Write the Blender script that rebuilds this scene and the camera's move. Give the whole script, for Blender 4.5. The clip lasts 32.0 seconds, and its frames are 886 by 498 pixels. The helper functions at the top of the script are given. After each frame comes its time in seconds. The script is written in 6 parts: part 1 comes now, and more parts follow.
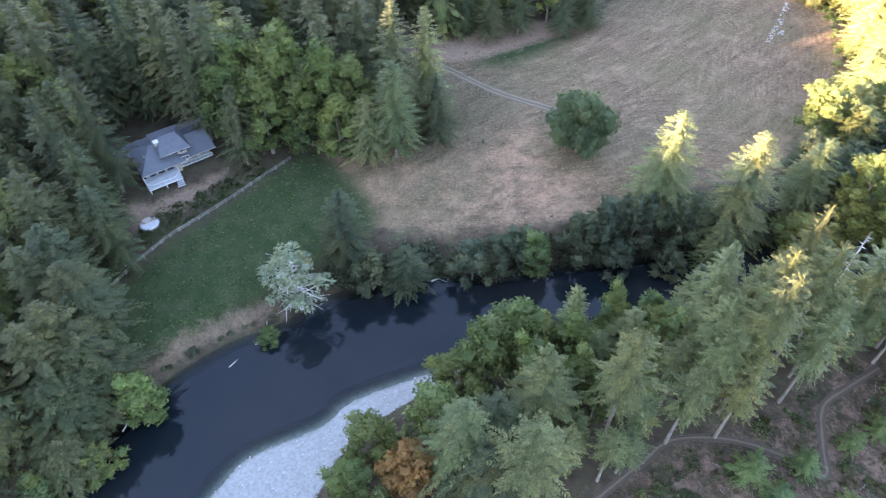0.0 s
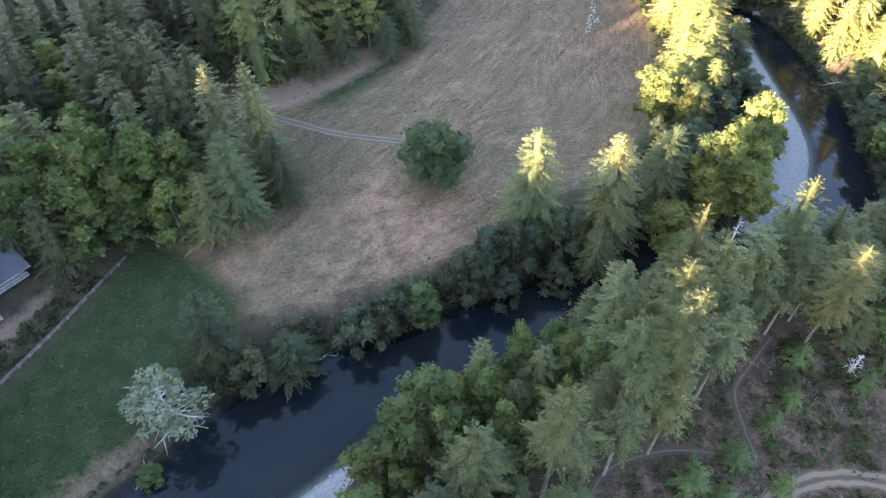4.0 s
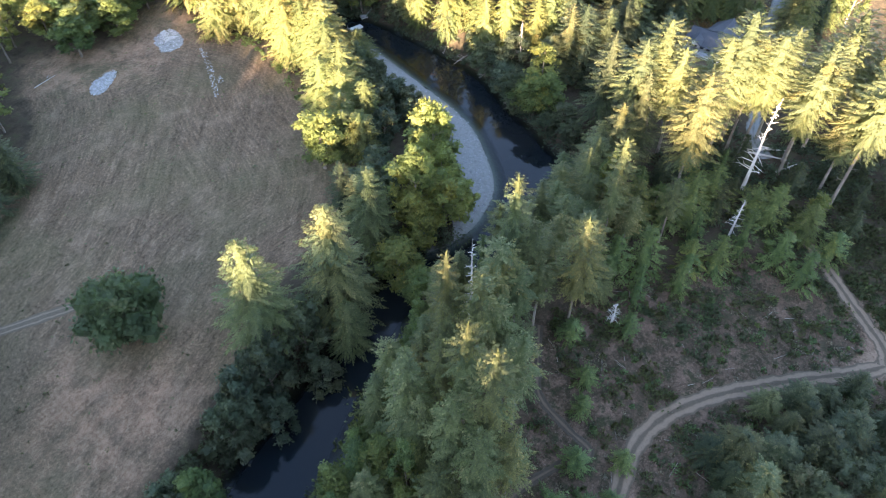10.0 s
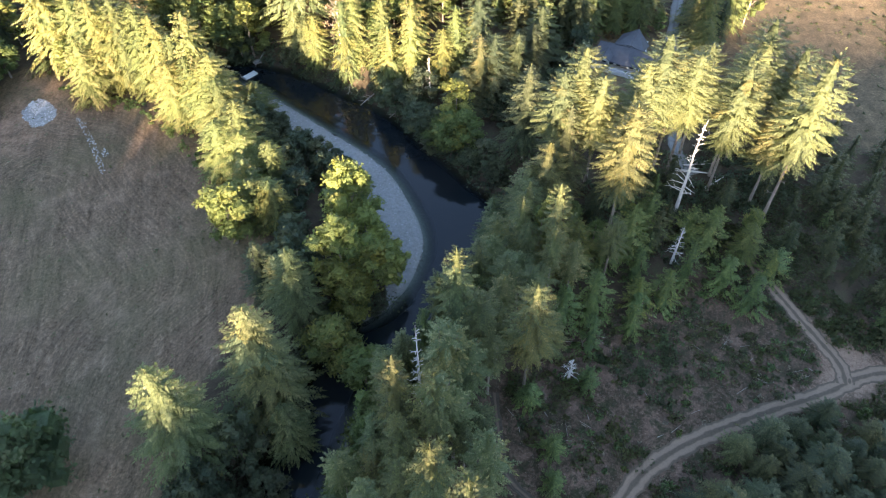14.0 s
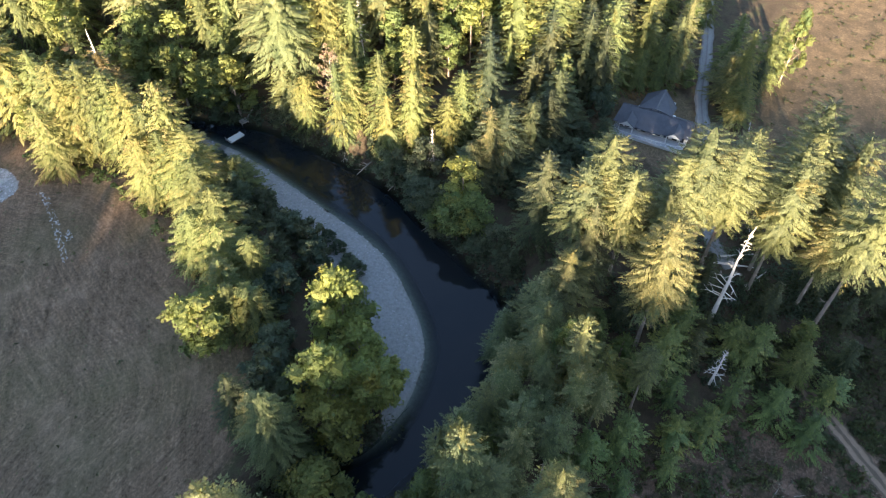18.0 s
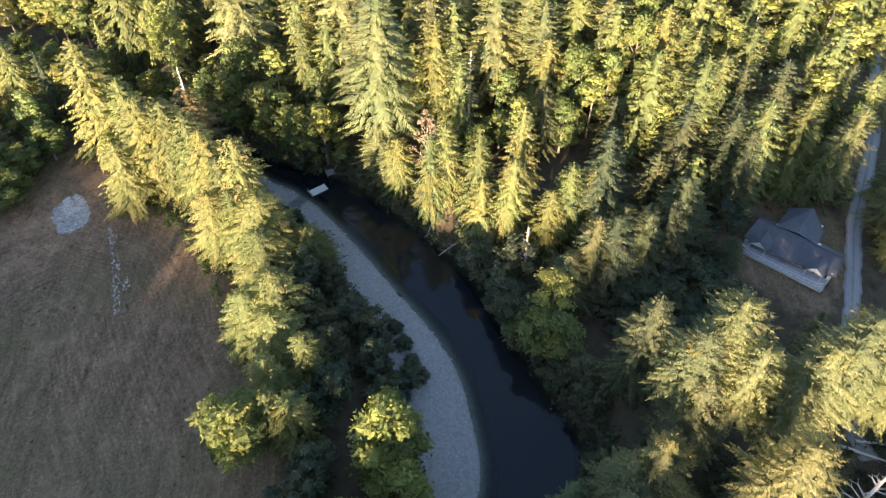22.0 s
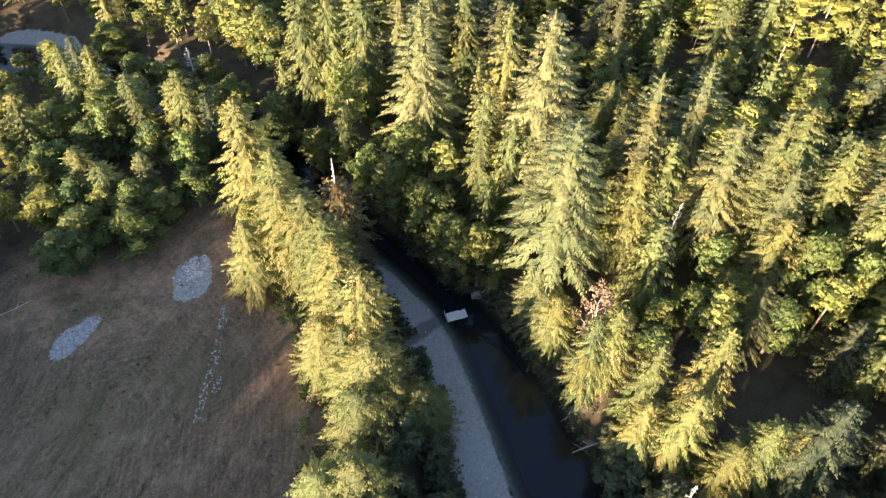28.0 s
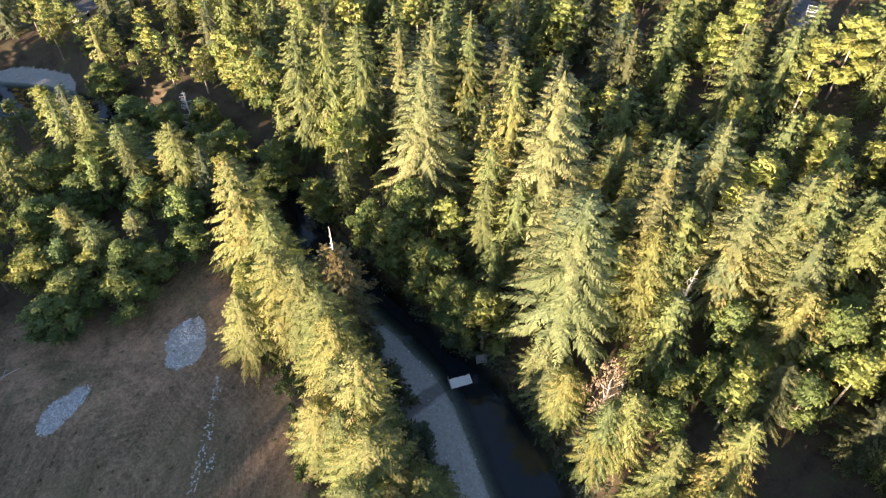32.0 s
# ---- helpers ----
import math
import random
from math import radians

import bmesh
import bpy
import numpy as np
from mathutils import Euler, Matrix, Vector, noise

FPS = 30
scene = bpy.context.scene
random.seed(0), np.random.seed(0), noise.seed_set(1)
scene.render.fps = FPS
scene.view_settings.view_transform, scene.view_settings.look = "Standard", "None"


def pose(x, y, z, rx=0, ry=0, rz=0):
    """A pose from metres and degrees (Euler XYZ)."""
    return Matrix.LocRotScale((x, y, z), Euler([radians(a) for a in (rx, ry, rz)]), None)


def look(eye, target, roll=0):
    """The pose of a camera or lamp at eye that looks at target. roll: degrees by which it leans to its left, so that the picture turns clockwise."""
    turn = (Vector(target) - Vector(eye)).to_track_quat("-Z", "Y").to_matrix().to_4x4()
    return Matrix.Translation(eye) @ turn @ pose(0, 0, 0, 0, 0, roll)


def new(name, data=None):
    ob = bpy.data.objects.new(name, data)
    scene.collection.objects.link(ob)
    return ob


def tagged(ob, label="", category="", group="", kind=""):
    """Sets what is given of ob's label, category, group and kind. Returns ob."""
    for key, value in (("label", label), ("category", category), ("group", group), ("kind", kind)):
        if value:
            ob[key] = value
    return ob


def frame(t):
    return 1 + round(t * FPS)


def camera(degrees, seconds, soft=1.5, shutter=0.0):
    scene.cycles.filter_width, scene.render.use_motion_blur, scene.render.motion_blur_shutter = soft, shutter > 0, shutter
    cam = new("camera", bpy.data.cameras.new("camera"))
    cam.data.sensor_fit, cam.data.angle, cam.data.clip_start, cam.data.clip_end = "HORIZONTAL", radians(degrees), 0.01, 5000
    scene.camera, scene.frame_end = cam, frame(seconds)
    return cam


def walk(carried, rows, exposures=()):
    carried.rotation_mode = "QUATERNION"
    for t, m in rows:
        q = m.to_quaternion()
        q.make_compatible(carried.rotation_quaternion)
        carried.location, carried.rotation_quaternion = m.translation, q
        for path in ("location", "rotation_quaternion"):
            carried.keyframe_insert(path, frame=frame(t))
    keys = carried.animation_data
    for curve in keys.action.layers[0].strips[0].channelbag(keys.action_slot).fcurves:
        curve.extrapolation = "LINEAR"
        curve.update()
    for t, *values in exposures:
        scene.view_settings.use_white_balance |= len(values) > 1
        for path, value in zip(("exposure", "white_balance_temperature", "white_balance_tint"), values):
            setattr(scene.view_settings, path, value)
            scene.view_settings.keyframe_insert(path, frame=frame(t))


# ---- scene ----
cam = camera(65.4, 32.0, soft=1.1, shutter=0.4)
METRES, EYE, TILT, LEAN, TURN = 165.0, 107.0, -49.0, 0.0, 0.0
ROWS = [
    (0.0, 0.0, 0.0, 0.0, 0.0, 0.0, -0.0),
    (0.5, 0.0004, 0.005, 0.0053, -3.94, -0.13, 4.58),
    (1.0, -0.0057, 0.0128, 0.0118, -8.81, -0.7, 10.02),
    (1.5, -0.0081, 0.0178, 0.0182, -9.31, -0.79, 10.49),
    (2.0, -0.0107, 0.0266, 0.0289, -9.33, -0.81, 10.47),
    (2.5, -0.0123, 0.0355, 0.0393, -9.34, -0.82, 10.45),
    (4.5, -0.0079, 0.0686, 0.0731, -15.19, -1.91, 16.74),
    (5.0, -0.0061, 0.0742, 0.0776, -20.6, -3.65, 22.11),
    (5.5, -0.0039, 0.08, 0.082, -26.55, -6.07, 27.44),
    (6.0, -0.0032, 0.0855, 0.0878, -31.5, -8.45, 31.29),
    (6.5, -0.0024, 0.0917, 0.0937, -32.51, -8.86, 31.94),
    (7.0, 0.0019, 0.0993, 0.103, -32.56, -8.88, 31.96),
    (7.5, 0.0068, 0.1067, 0.1119, -32.59, -8.89, 31.96),
    (8.0, 0.0125, 0.1143, 0.1203, -33.28, -9.22, 32.4),
    (8.5, 0.0193, 0.1206, 0.1277, -35.22, -10.22, 33.77),
    (9.0, 0.026, 0.1271, 0.136, -37.42, -11.44, 35.17),
    (9.5, 0.0332, 0.1337, 0.1436, -39.44, -12.58, 36.36),
    (10.0, 0.0406, 0.14, 0.1511, -41.22, -13.6, 37.33),
    (10.5, 0.0488, 0.1458, 0.1584, -42.84, -14.58, 38.19),
    (11.0, 0.0573, 0.1514, 0.1655, -44.32, -15.49, 38.93),
    (11.5, 0.0661, 0.1568, 0.1716, -45.76, -16.34, 39.67),
    (12.0, 0.075, 0.1618, 0.1779, -47.24, -17.24, 40.37),
    (12.5, 0.0854, 0.1675, 0.1852, -48.8, -18.3, 41.04),
    (13.0, 0.0949, 0.1717, 0.1907, -49.91, -19.01, 41.57),
    (13.5, 0.105, 0.1766, 0.1965, -51.1, -19.8, 42.07),
    (14.0, 0.1151, 0.18, 0.2015, -52.2, -20.54, 42.59),
    (14.5, 0.1305, 0.1863, 0.2094, -53.9, -21.74, 43.24),
    (16.5, 0.2069, 0.2112, 0.2382, -55.23, -22.64, 43.86),
    (17.0, 0.2254, 0.2171, 0.2451, -55.25, -22.64, 43.88),
    (17.5, 0.245, 0.2224, 0.252, -52.89, -21.01, 43.01),
    (18.0, 0.2638, 0.2283, 0.2586, -51.53, -20.09, 42.42),
    (18.5, 0.2826, 0.2337, 0.2659, -50.36, -19.31, 41.91),
    (19.0, 0.3014, 0.2394, 0.273, -48.81, -18.29, 41.2),
    (19.5, 0.3203, 0.2457, 0.2806, -47.04, -17.1, 40.34),
    (20.0, 0.3387, 0.2509, 0.2883, -44.75, -15.65, 39.26),
    (20.5, 0.3569, 0.2571, 0.2959, -41.78, -13.82, 37.65),
    (21.0, 0.3744, 0.2642, 0.3042, -41.65, -13.75, 37.52),
    (21.5, 0.3925, 0.2718, 0.3126, -40.74, -13.18, 36.99),
    (22.0, 0.409, 0.2789, 0.3214, -39.16, -12.22, 35.99),
    (22.5, 0.4255, 0.286, 0.3307, -35.86, -10.36, 33.9),
    (23.0, 0.4424, 0.2938, 0.3404, -31.32, -7.92, 30.66),
    (23.5, 0.4585, 0.302, 0.3502, -29.84, -7.21, 29.56),
    (24.0, 0.4738, 0.3114, 0.3604, -29.79, -7.19, 29.52),
    (24.5, 0.4882, 0.3212, 0.3713, -29.8, -7.21, 29.49),
    (25.0, 0.5031, 0.3313, 0.3831, -29.17, -6.92, 28.95),
    (25.5, 0.5174, 0.3407, 0.3951, -28.28, -6.53, 28.24),
    (26.0, 0.5313, 0.3505, 0.407, -27.75, -6.28, 27.81),
    (26.5, 0.5447, 0.3602, 0.4198, -25.38, -5.25, 25.81),
    (28.5, 0.5944, 0.4012, 0.4685, -21.89, -3.75, 22.79),
    (29.0, 0.6058, 0.412, 0.4817, -21.88, -3.77, 22.8),
    (29.5, 0.6166, 0.4224, 0.4946, -21.86, -3.75, 22.81),
    (30.0, 0.6235, 0.4298, 0.5037, -21.72, -3.68, 22.84),
    (30.5, 0.6251, 0.4318, 0.5063, -21.6, -3.62, 22.9),
    (31.0, 0.6251, 0.4299, 0.5082, -21.58, -3.6, 22.93),
    (31.5, 0.6251, 0.4243, 0.513, -21.54, -3.6, 22.98),
    (32.0, 0.625, 0.4167, 0.5201, -21.52, -3.56, 23.02),
]
walk(cam, [(t, pose(0, 0, EYE, TILT, LEAN, TURN) @ pose(METRES * x, METRES * y, METRES * z, 90 + pitch, roll, yaw)) for t, x, y, z, yaw, pitch, roll in ROWS], exposures=((0, 4.99, 6950, 28), (2.5, 4.79, 6900, 27), (6, 4.44, 6850, 24), (9, 4.24, 6700, 21), (13, 3.89, 6600, 19), (16, 3.59, 6450, 18), (19, 3.39, 6500, 18), (24, 3.19, 6700, 21), (28, 3.14, 6650, 21), (32, 3.07, 6550, 20)))

# ---- light ----
SUN_AZ = (0.935, 0.355)          # the way the sunlight travels over the ground
SUN_EL = 13.0
world = bpy.data.worlds.new("sky")
scene.world = world
world.use_nodes = True
wn = world.node_tree.nodes
sky = wn.new("ShaderNodeTexSky")
sky.sky_type = "NISHITA"
sky.sun_disc = False
sky.sun_elevation = radians(SUN_EL)
sky.sun_rotation = math.atan2(-SUN_AZ[0], -SUN_AZ[1])
sky.air_density, sky.dust_density, sky.ozone_density = 1.0, 0.4, 1.5
wn["Background"].inputs["Strength"].default_value = 0.065
world.node_tree.links.new(sky.outputs[0], wn["Background"].inputs["Color"])
sun = new("sun", bpy.data.lights.new("sun", "SUN"))
sun.data.energy, sun.data.angle, sun.data.color = 4.6, radians(0.53), (1.0, 0.80, 0.57)
sun.matrix_world = look((0, 0, 300), (SUN_AZ[0], SUN_AZ[1], 300 - math.tan(radians(SUN_EL))))


# ---- materials ----
def nodes_of(name):
    m = bpy.data.materials.new(name)
    m.use_nodes = True
    return m, m.node_tree.nodes, m.node_tree.links, m.node_tree.nodes["Principled BSDF"]


def noise_node(nt, links, scale, detail=4.0, rough=0.6, vec=None, stretch=None):
    n = nt.new("ShaderNodeTexNoise")
    n.inputs["Scale"].default_value, n.inputs["Detail"].default_value, n.inputs["Roughness"].default_value = scale, detail, rough
    if vec is None:
        vec = nt.new("ShaderNodeNewGeometry").outputs["Position"]
    if stretch:
        mp = nt.new("ShaderNodeMapping")
        mp.vector_type = "TEXTURE"
        mp.inputs["Rotation"].default_value = (0, 0, stretch[0])
        mp.inputs["Scale"].default_value = (1 / stretch[1], 1 / stretch[2], 1)
        links.new(vec, mp.inputs["Vector"])
        vec = mp.outputs["Vector"]
    links.new(vec, n.inputs["Vector"])
    return n.outputs["Fac"]


def ramp(nt, links, fac, stops):
    r = nt.new("ShaderNodeValToRGB")
    els = r.color_ramp.elements
    while len(els) < len(stops):
        els.new(0.5)
    for e, (p, c) in zip(els, stops):
        e.position, e.color = p, (*c, 1) if len(c) == 3 else c
    links.new(fac, r.inputs["Fac"])
    return r.outputs["Color"]


def mix(nt, links, fac, a, b, mode="MIX"):
    m = nt.new("ShaderNodeMix")
    m.data_type, m.blend_type = "RGBA", mode
    for sock, v in ((m.inputs[0], fac), (m.inputs[6], a), (m.inputs[7], b)):
        if isinstance(v, (int, float)):
            sock.default_value = v
        elif isinstance(v, tuple):
            sock.default_value = (*v, 1)
        else:
            links.new(v, sock)
    return m.outputs[2]


def maths(nt, links, op, a, b=0.0, c=0.0, clamp=False):
    m = nt.new("ShaderNodeMath")
    m.operation, m.use_clamp = op, clamp
    for sock, v in zip(m.inputs, (a, b, c)):
        if isinstance(v, (int, float)):
            sock.default_value = v
        else:
            links.new(v, sock)
    return m.outputs[0]


def bump(nt, links, bsdf, height, strength, dist):
    b = nt.new("ShaderNodeBump")
    b.inputs["Strength"].default_value, b.inputs["Distance"].default_value = strength, dist
    links.new(height, b.inputs["Height"])
    links.new(b.outputs["Normal"], bsdf.inputs["Normal"])


def foliage(name, dark, light, tip=None, through_light=0.35, gaps=0.43):
    """Leaves: colour differs from bough to bough, tree to tree and place to place, and its tone carries shade inside
    crowns and light at tips; each spray is frayed by gaps between its needles or leaves.
    """
    m, nt, links, bsdf = nodes_of(name)
    geo, info = nt.new("ShaderNodeNewGeometry"), nt.new("ShaderNodeObjectInfo")
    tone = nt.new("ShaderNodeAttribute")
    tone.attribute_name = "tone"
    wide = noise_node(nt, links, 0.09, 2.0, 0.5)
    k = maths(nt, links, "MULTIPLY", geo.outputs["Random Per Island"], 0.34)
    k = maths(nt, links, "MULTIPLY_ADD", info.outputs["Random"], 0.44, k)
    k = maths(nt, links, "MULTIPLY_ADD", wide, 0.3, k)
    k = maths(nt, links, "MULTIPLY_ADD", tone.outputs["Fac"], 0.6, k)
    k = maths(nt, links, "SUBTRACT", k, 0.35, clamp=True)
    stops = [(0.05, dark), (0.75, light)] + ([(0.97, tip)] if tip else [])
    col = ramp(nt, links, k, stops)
    hue = maths(nt, links, "FRACT", maths(nt, links, "MULTIPLY_ADD", info.outputs["Random"], 7.31, maths(nt, links, "MULTIPLY", wide, 1.5)))
    col = mix(nt, links, 0.8, col, ramp(nt, links, hue, [(0.0, (0.88, 0.98, 1.08)), (0.35, (1.00, 1.03, 0.88)), (0.7, (1.08, 0.98, 0.92)), (1.0, (1.28, 1.04, 0.74))]), "MULTIPLY")
    grain = noise_node(nt, links, 6.6, 3.0, 0.75)
    col = mix(nt, links, 0.8, col, ramp(nt, links, grain, [(0.36, (0.40, 0.40, 0.40)), (0.62, (1.65, 1.65, 1.65))]), "MULTIPLY")
    links.new(col, bsdf.inputs["Base Color"])
    bsdf.inputs["Roughness"].default_value = 0.5
    bsdf.inputs["Specular IOR Level"].default_value = 0.3
    bump(nt, links, bsdf, grain, 0.8, 0.25)
    tr = nt.new("ShaderNodeBsdfTranslucent")
    links.new(mix(nt, links, 0.6, col, (0.9, 1.0, 0.5), "MULTIPLY"), tr.inputs["Color"])
    mx = nt.new("ShaderNodeMixShader")
    mx.inputs[0].default_value = through_light
    links.new(bsdf.outputs[0], mx.inputs[1])
    links.new(tr.outputs[0], mx.inputs[2])
    fray = nt.new("ShaderNodeMixShader")
    links.new(maths(nt, links, "GREATER_THAN", grain, gaps), fray.inputs[0])
    links.new(nt.new("ShaderNodeBsdfTransparent").outputs[0], fray.inputs[1])
    links.new(mx.outputs[0], fray.inputs[2])
    links.new(fray.outputs[0], nt["Material Output"].inputs["Surface"])
    return m


def plain(name, a, b, scale=1.0, rough=0.8, metal=0.0, relief=0.0, stretch=None, fine=8.0):
    """A surface in two tones with grain, stains and relief."""
    m, nt, links, bsdf = nodes_of(name)
    f1 = noise_node(nt, links, scale, 5.0, 0.6, stretch=stretch)
    f2 = noise_node(nt, links, scale * fine, 4.0, 0.7)
    f = maths(nt, links, "MULTIPLY_ADD", f2, 0.4, maths(nt, links, "MULTIPLY", f1, 0.6))
    f = maths(nt, links, "MULTIPLY_ADD", nt.new("ShaderNodeObjectInfo").outputs["Random"], 0.12, f)
    links.new(ramp(nt, links, f, [(0.32, a), (0.72, b)]), bsdf.inputs["Base Color"])
    bsdf.inputs["Roughness"].default_value, bsdf.inputs["Metallic"].default_value = rough, metal
    if relief:
        bump(nt, links, bsdf, f2, 0.7, relief)
    return m


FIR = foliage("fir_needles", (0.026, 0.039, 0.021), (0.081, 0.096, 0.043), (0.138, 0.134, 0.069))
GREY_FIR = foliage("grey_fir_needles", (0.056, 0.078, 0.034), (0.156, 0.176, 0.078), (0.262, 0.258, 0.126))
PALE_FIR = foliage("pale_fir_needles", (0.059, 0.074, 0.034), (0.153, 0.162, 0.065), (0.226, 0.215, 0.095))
CEDAR = foliage("cedar_needles", (0.051, 0.072, 0.028), (0.153, 0.174, 0.059), (0.214, 0.193, 0.085))
MAPLE = foliage("maple_leaves", (0.055, 0.084, 0.030), (0.149, 0.185, 0.056), (0.234, 0.234, 0.074))
# Yellower maple leaves for the eastern woods, with sunlight put into the colour.
SUNLIT_MAPLE = foliage("sunlit_maple_leaves", (0.088, 0.122, 0.036), (0.215, 0.245, 0.070), (0.30, 0.285, 0.095))
POPLAR = foliage("poplar_leaves", (0.087, 0.117, 0.036), (0.233, 0.253, 0.071), (0.326, 0.298, 0.090))
WILLOW = foliage("willow_leaves", (0.039, 0.061, 0.037), (0.097, 0.120, 0.069), (0.136, 0.146, 0.091))
SILVER = foliage("silver_leaves", (0.131, 0.161, 0.096), (0.318, 0.341, 0.232), (0.393, 0.398, 0.288))
OAK = foliage("oak_leaves", (0.039, 0.063, 0.031), (0.095, 0.128, 0.060), (0.151, 0.162, 0.088))
YOUNG = foliage("young_needles", (0.059, 0.098, 0.039), (0.152, 0.201, 0.070), (0.219, 0.255, 0.091))
BROWN_CEDAR = foliage("brown_cedar_needles", (0.070, 0.066, 0.032), (0.165, 0.145, 0.068), (0.240, 0.185, 0.100))
RUST = foliage("rust_leaves", (0.16, 0.075, 0.030), (0.27, 0.15, 0.055), (0.14, 0.15, 0.05))
DRY = foliage("dry_twigs", (0.15, 0.122, 0.088), (0.28, 0.23, 0.17), (0.36, 0.30, 0.23))
SCRUB = foliage("scrub_leaves", (0.030, 0.048, 0.022), (0.085, 0.105, 0.042), (0.16, 0.12, 0.06))
BARK = plain("bark", (0.10, 0.075, 0.055), (0.30, 0.25, 0.20), 0.8, 0.9, relief=0.05, stretch=(0, 1, 1))
DEAD = plain("dead_wood", (0.38, 0.34, 0.29), (0.62, 0.58, 0.52), 0.9, 0.85, relief=0.03)
LOG = plain("weathered_log", (0.20, 0.17, 0.14), (0.42, 0.37, 0.31), 0.9, 0.9, relief=0.03)


def ground_material():
    m, nt, links, bsdf = nodes_of("ground")

    def att(name):
        a = nt.new("ShaderNodeAttribute")
        a.attribute_name = name
        return a.outputs["Fac"]
    big, mid = noise_node(nt, links, 0.035, 4.0, 0.6), noise_node(nt, links, 0.25, 5.0, 0.65)
    fine, grit = noise_node(nt, links, 1.6, 5.0, 0.75), noise_node(nt, links, 7.0, 3.0, 0.7)
    mow = noise_node(nt, links, 0.55, 4.0, 0.7, stretch=(radians(40), 0.10, 1.0))

    def soft(a, width=0.35):
        """An edge frayed by noise."""
        f = maths(nt, links, "MULTIPLY_ADD", maths(nt, links, "SUBTRACT", mid, 0.5), 0.9, a)
        f = maths(nt, links, "MULTIPLY_ADD", maths(nt, links, "SUBTRACT", fine, 0.5), 0.5, f)
        mr = nt.new("ShaderNodeMapRange")
        mr.inputs[1].default_value, mr.inputs[2].default_value = 0.5 - width / 2, 0.5 + width / 2
        links.new(f, mr.inputs[0])
        return mr.outputs[0]
    forest = ramp(nt, links, mid, [(0.3, (0.035, 0.030, 0.018)), (0.5, (0.075, 0.056, 0.036)), (0.7, (0.060, 0.070, 0.030))])
    hay = ramp(nt, links, maths(nt, links, "MULTIPLY_ADD", mow, 0.38, maths(nt, links, "MULTIPLY", fine, 0.62)),
               [(0.36, (0.064, 0.044, 0.025)), (0.50, (0.140, 0.097, 0.060)), (0.64, (0.235, 0.166, 0.108))])
    lines = nt.new("ShaderNodeMath")
    lines.operation = "SINE"
    links.new(maths(nt, links, "MULTIPLY_ADD", mid, 5.0, maths(nt, links, "MULTIPLY", att("rim"), 2.1)), lines.inputs[0])
    swath = maths(nt, links, "MULTIPLY", maths(nt, links, "MULTIPLY_ADD", lines.outputs[0], 0.5, 0.5), ramp(nt, links, big, [(0.38, (0.1, 0.1, 0.1)), (0.62, (0.8, 0.8, 0.8))]))
    hay = mix(nt, links, maths(nt, links, "MULTIPLY", swath, 0.7), hay, ramp(nt, links, fine, [(0.3, (0.088, 0.062, 0.036)), (0.7, (0.142, 0.102, 0.063))]))
    where = nt.new("ShaderNodeSeparateXYZ")
    links.new(nt.new("ShaderNodeNewGeometry").outputs["Position"], where.inputs[0])
    course = nt.new("ShaderNodeCombineXYZ")
    links.new(maths(nt, links, "MULTIPLY", att("rim"), 1.5), course.inputs[0])
    links.new(maths(nt, links, "MULTIPLY", where.outputs[0], 0.16), course.inputs[1])
    links.new(maths(nt, links, "MULTIPLY", where.outputs[1], 0.16), course.inputs[2])
    fibre = noise_node(nt, links, 1.0, 6.0, 0.72, course.outputs[0])
    hay = mix(nt, links, 0.55, hay, ramp(nt, links, fibre, [(0.36, (0.48, 0.50, 0.50)), (0.64, (1.5, 1.46, 1.4))]), "MULTIPLY")
    greenish = ramp(nt, links, fine, [(0.3, (0.063, 0.073, 0.029)), (0.7, (0.139, 0.124, 0.059))])
    hay = mix(nt, links, ramp(nt, links, big, [(0.46, (0, 0, 0)), (0.62, (0.36, 0.36, 0.36))]), hay, greenish)
    hay = mix(nt, links, ramp(nt, links, noise_node(nt, links, 0.12, 6.0, 0.7), [(0.50, (0, 0, 0)), (0.72, (0.6, 0.6, 0.6))]), hay, (0.268, 0.185, 0.120))
    straw = mix(nt, links, ramp(nt, links, noise_node(nt, links, 0.16, 6.0, 0.7), [(0.42, (0, 0, 0)), (0.62, (0.9, 0.9, 0.9))]), hay, ramp(nt, links, fine, [(0.3, (0.205, 0.120, 0.072)), (0.7, (0.385, 0.245, 0.155))]))
    lawn = ramp(nt, links, maths(nt, links, "MULTIPLY_ADD", mid, 0.3, maths(nt, links, "MULTIPLY_ADD", grit, 0.35, maths(nt, links, "MULTIPLY", fine, 0.35))),
                [(0.38, (0.011, 0.022, 0.008)), (0.50, (0.026, 0.044, 0.015)), (0.60, (0.066, 0.066, 0.034))])
    slash = ramp(nt, links, maths(nt, links, "MULTIPLY_ADD", mid, 0.55, maths(nt, links, "MULTIPLY", fine, 0.45)),
                 [(0.36, (0.024, 0.027, 0.013)), (0.46, (0.062, 0.043, 0.026)), (0.55, (0.130, 0.084, 0.058)), (0.67, (0.22, 0.145, 0.100))])
    vor = nt.new("ShaderNodeTexVoronoi")
    vor.inputs["Scale"].default_value = 5.5
    links.new(nt.new("ShaderNodeNewGeometry").outputs["Position"], vor.inputs["Vector"])
    stone = mix(nt, links, 0.14, ramp(nt, links, fine, [(0.3, (0.20, 0.196, 0.18)), (0.7, (0.34, 0.335, 0.312))]), mix(nt, links, 0.75, vor.outputs["Color"], (0.5, 0.5, 0.5)), "OVERLAY")
    wet = ramp(nt, links, fine, [(0.3, (0.10, 0.10, 0.095)), (0.7, (0.17, 0.165, 0.15))])
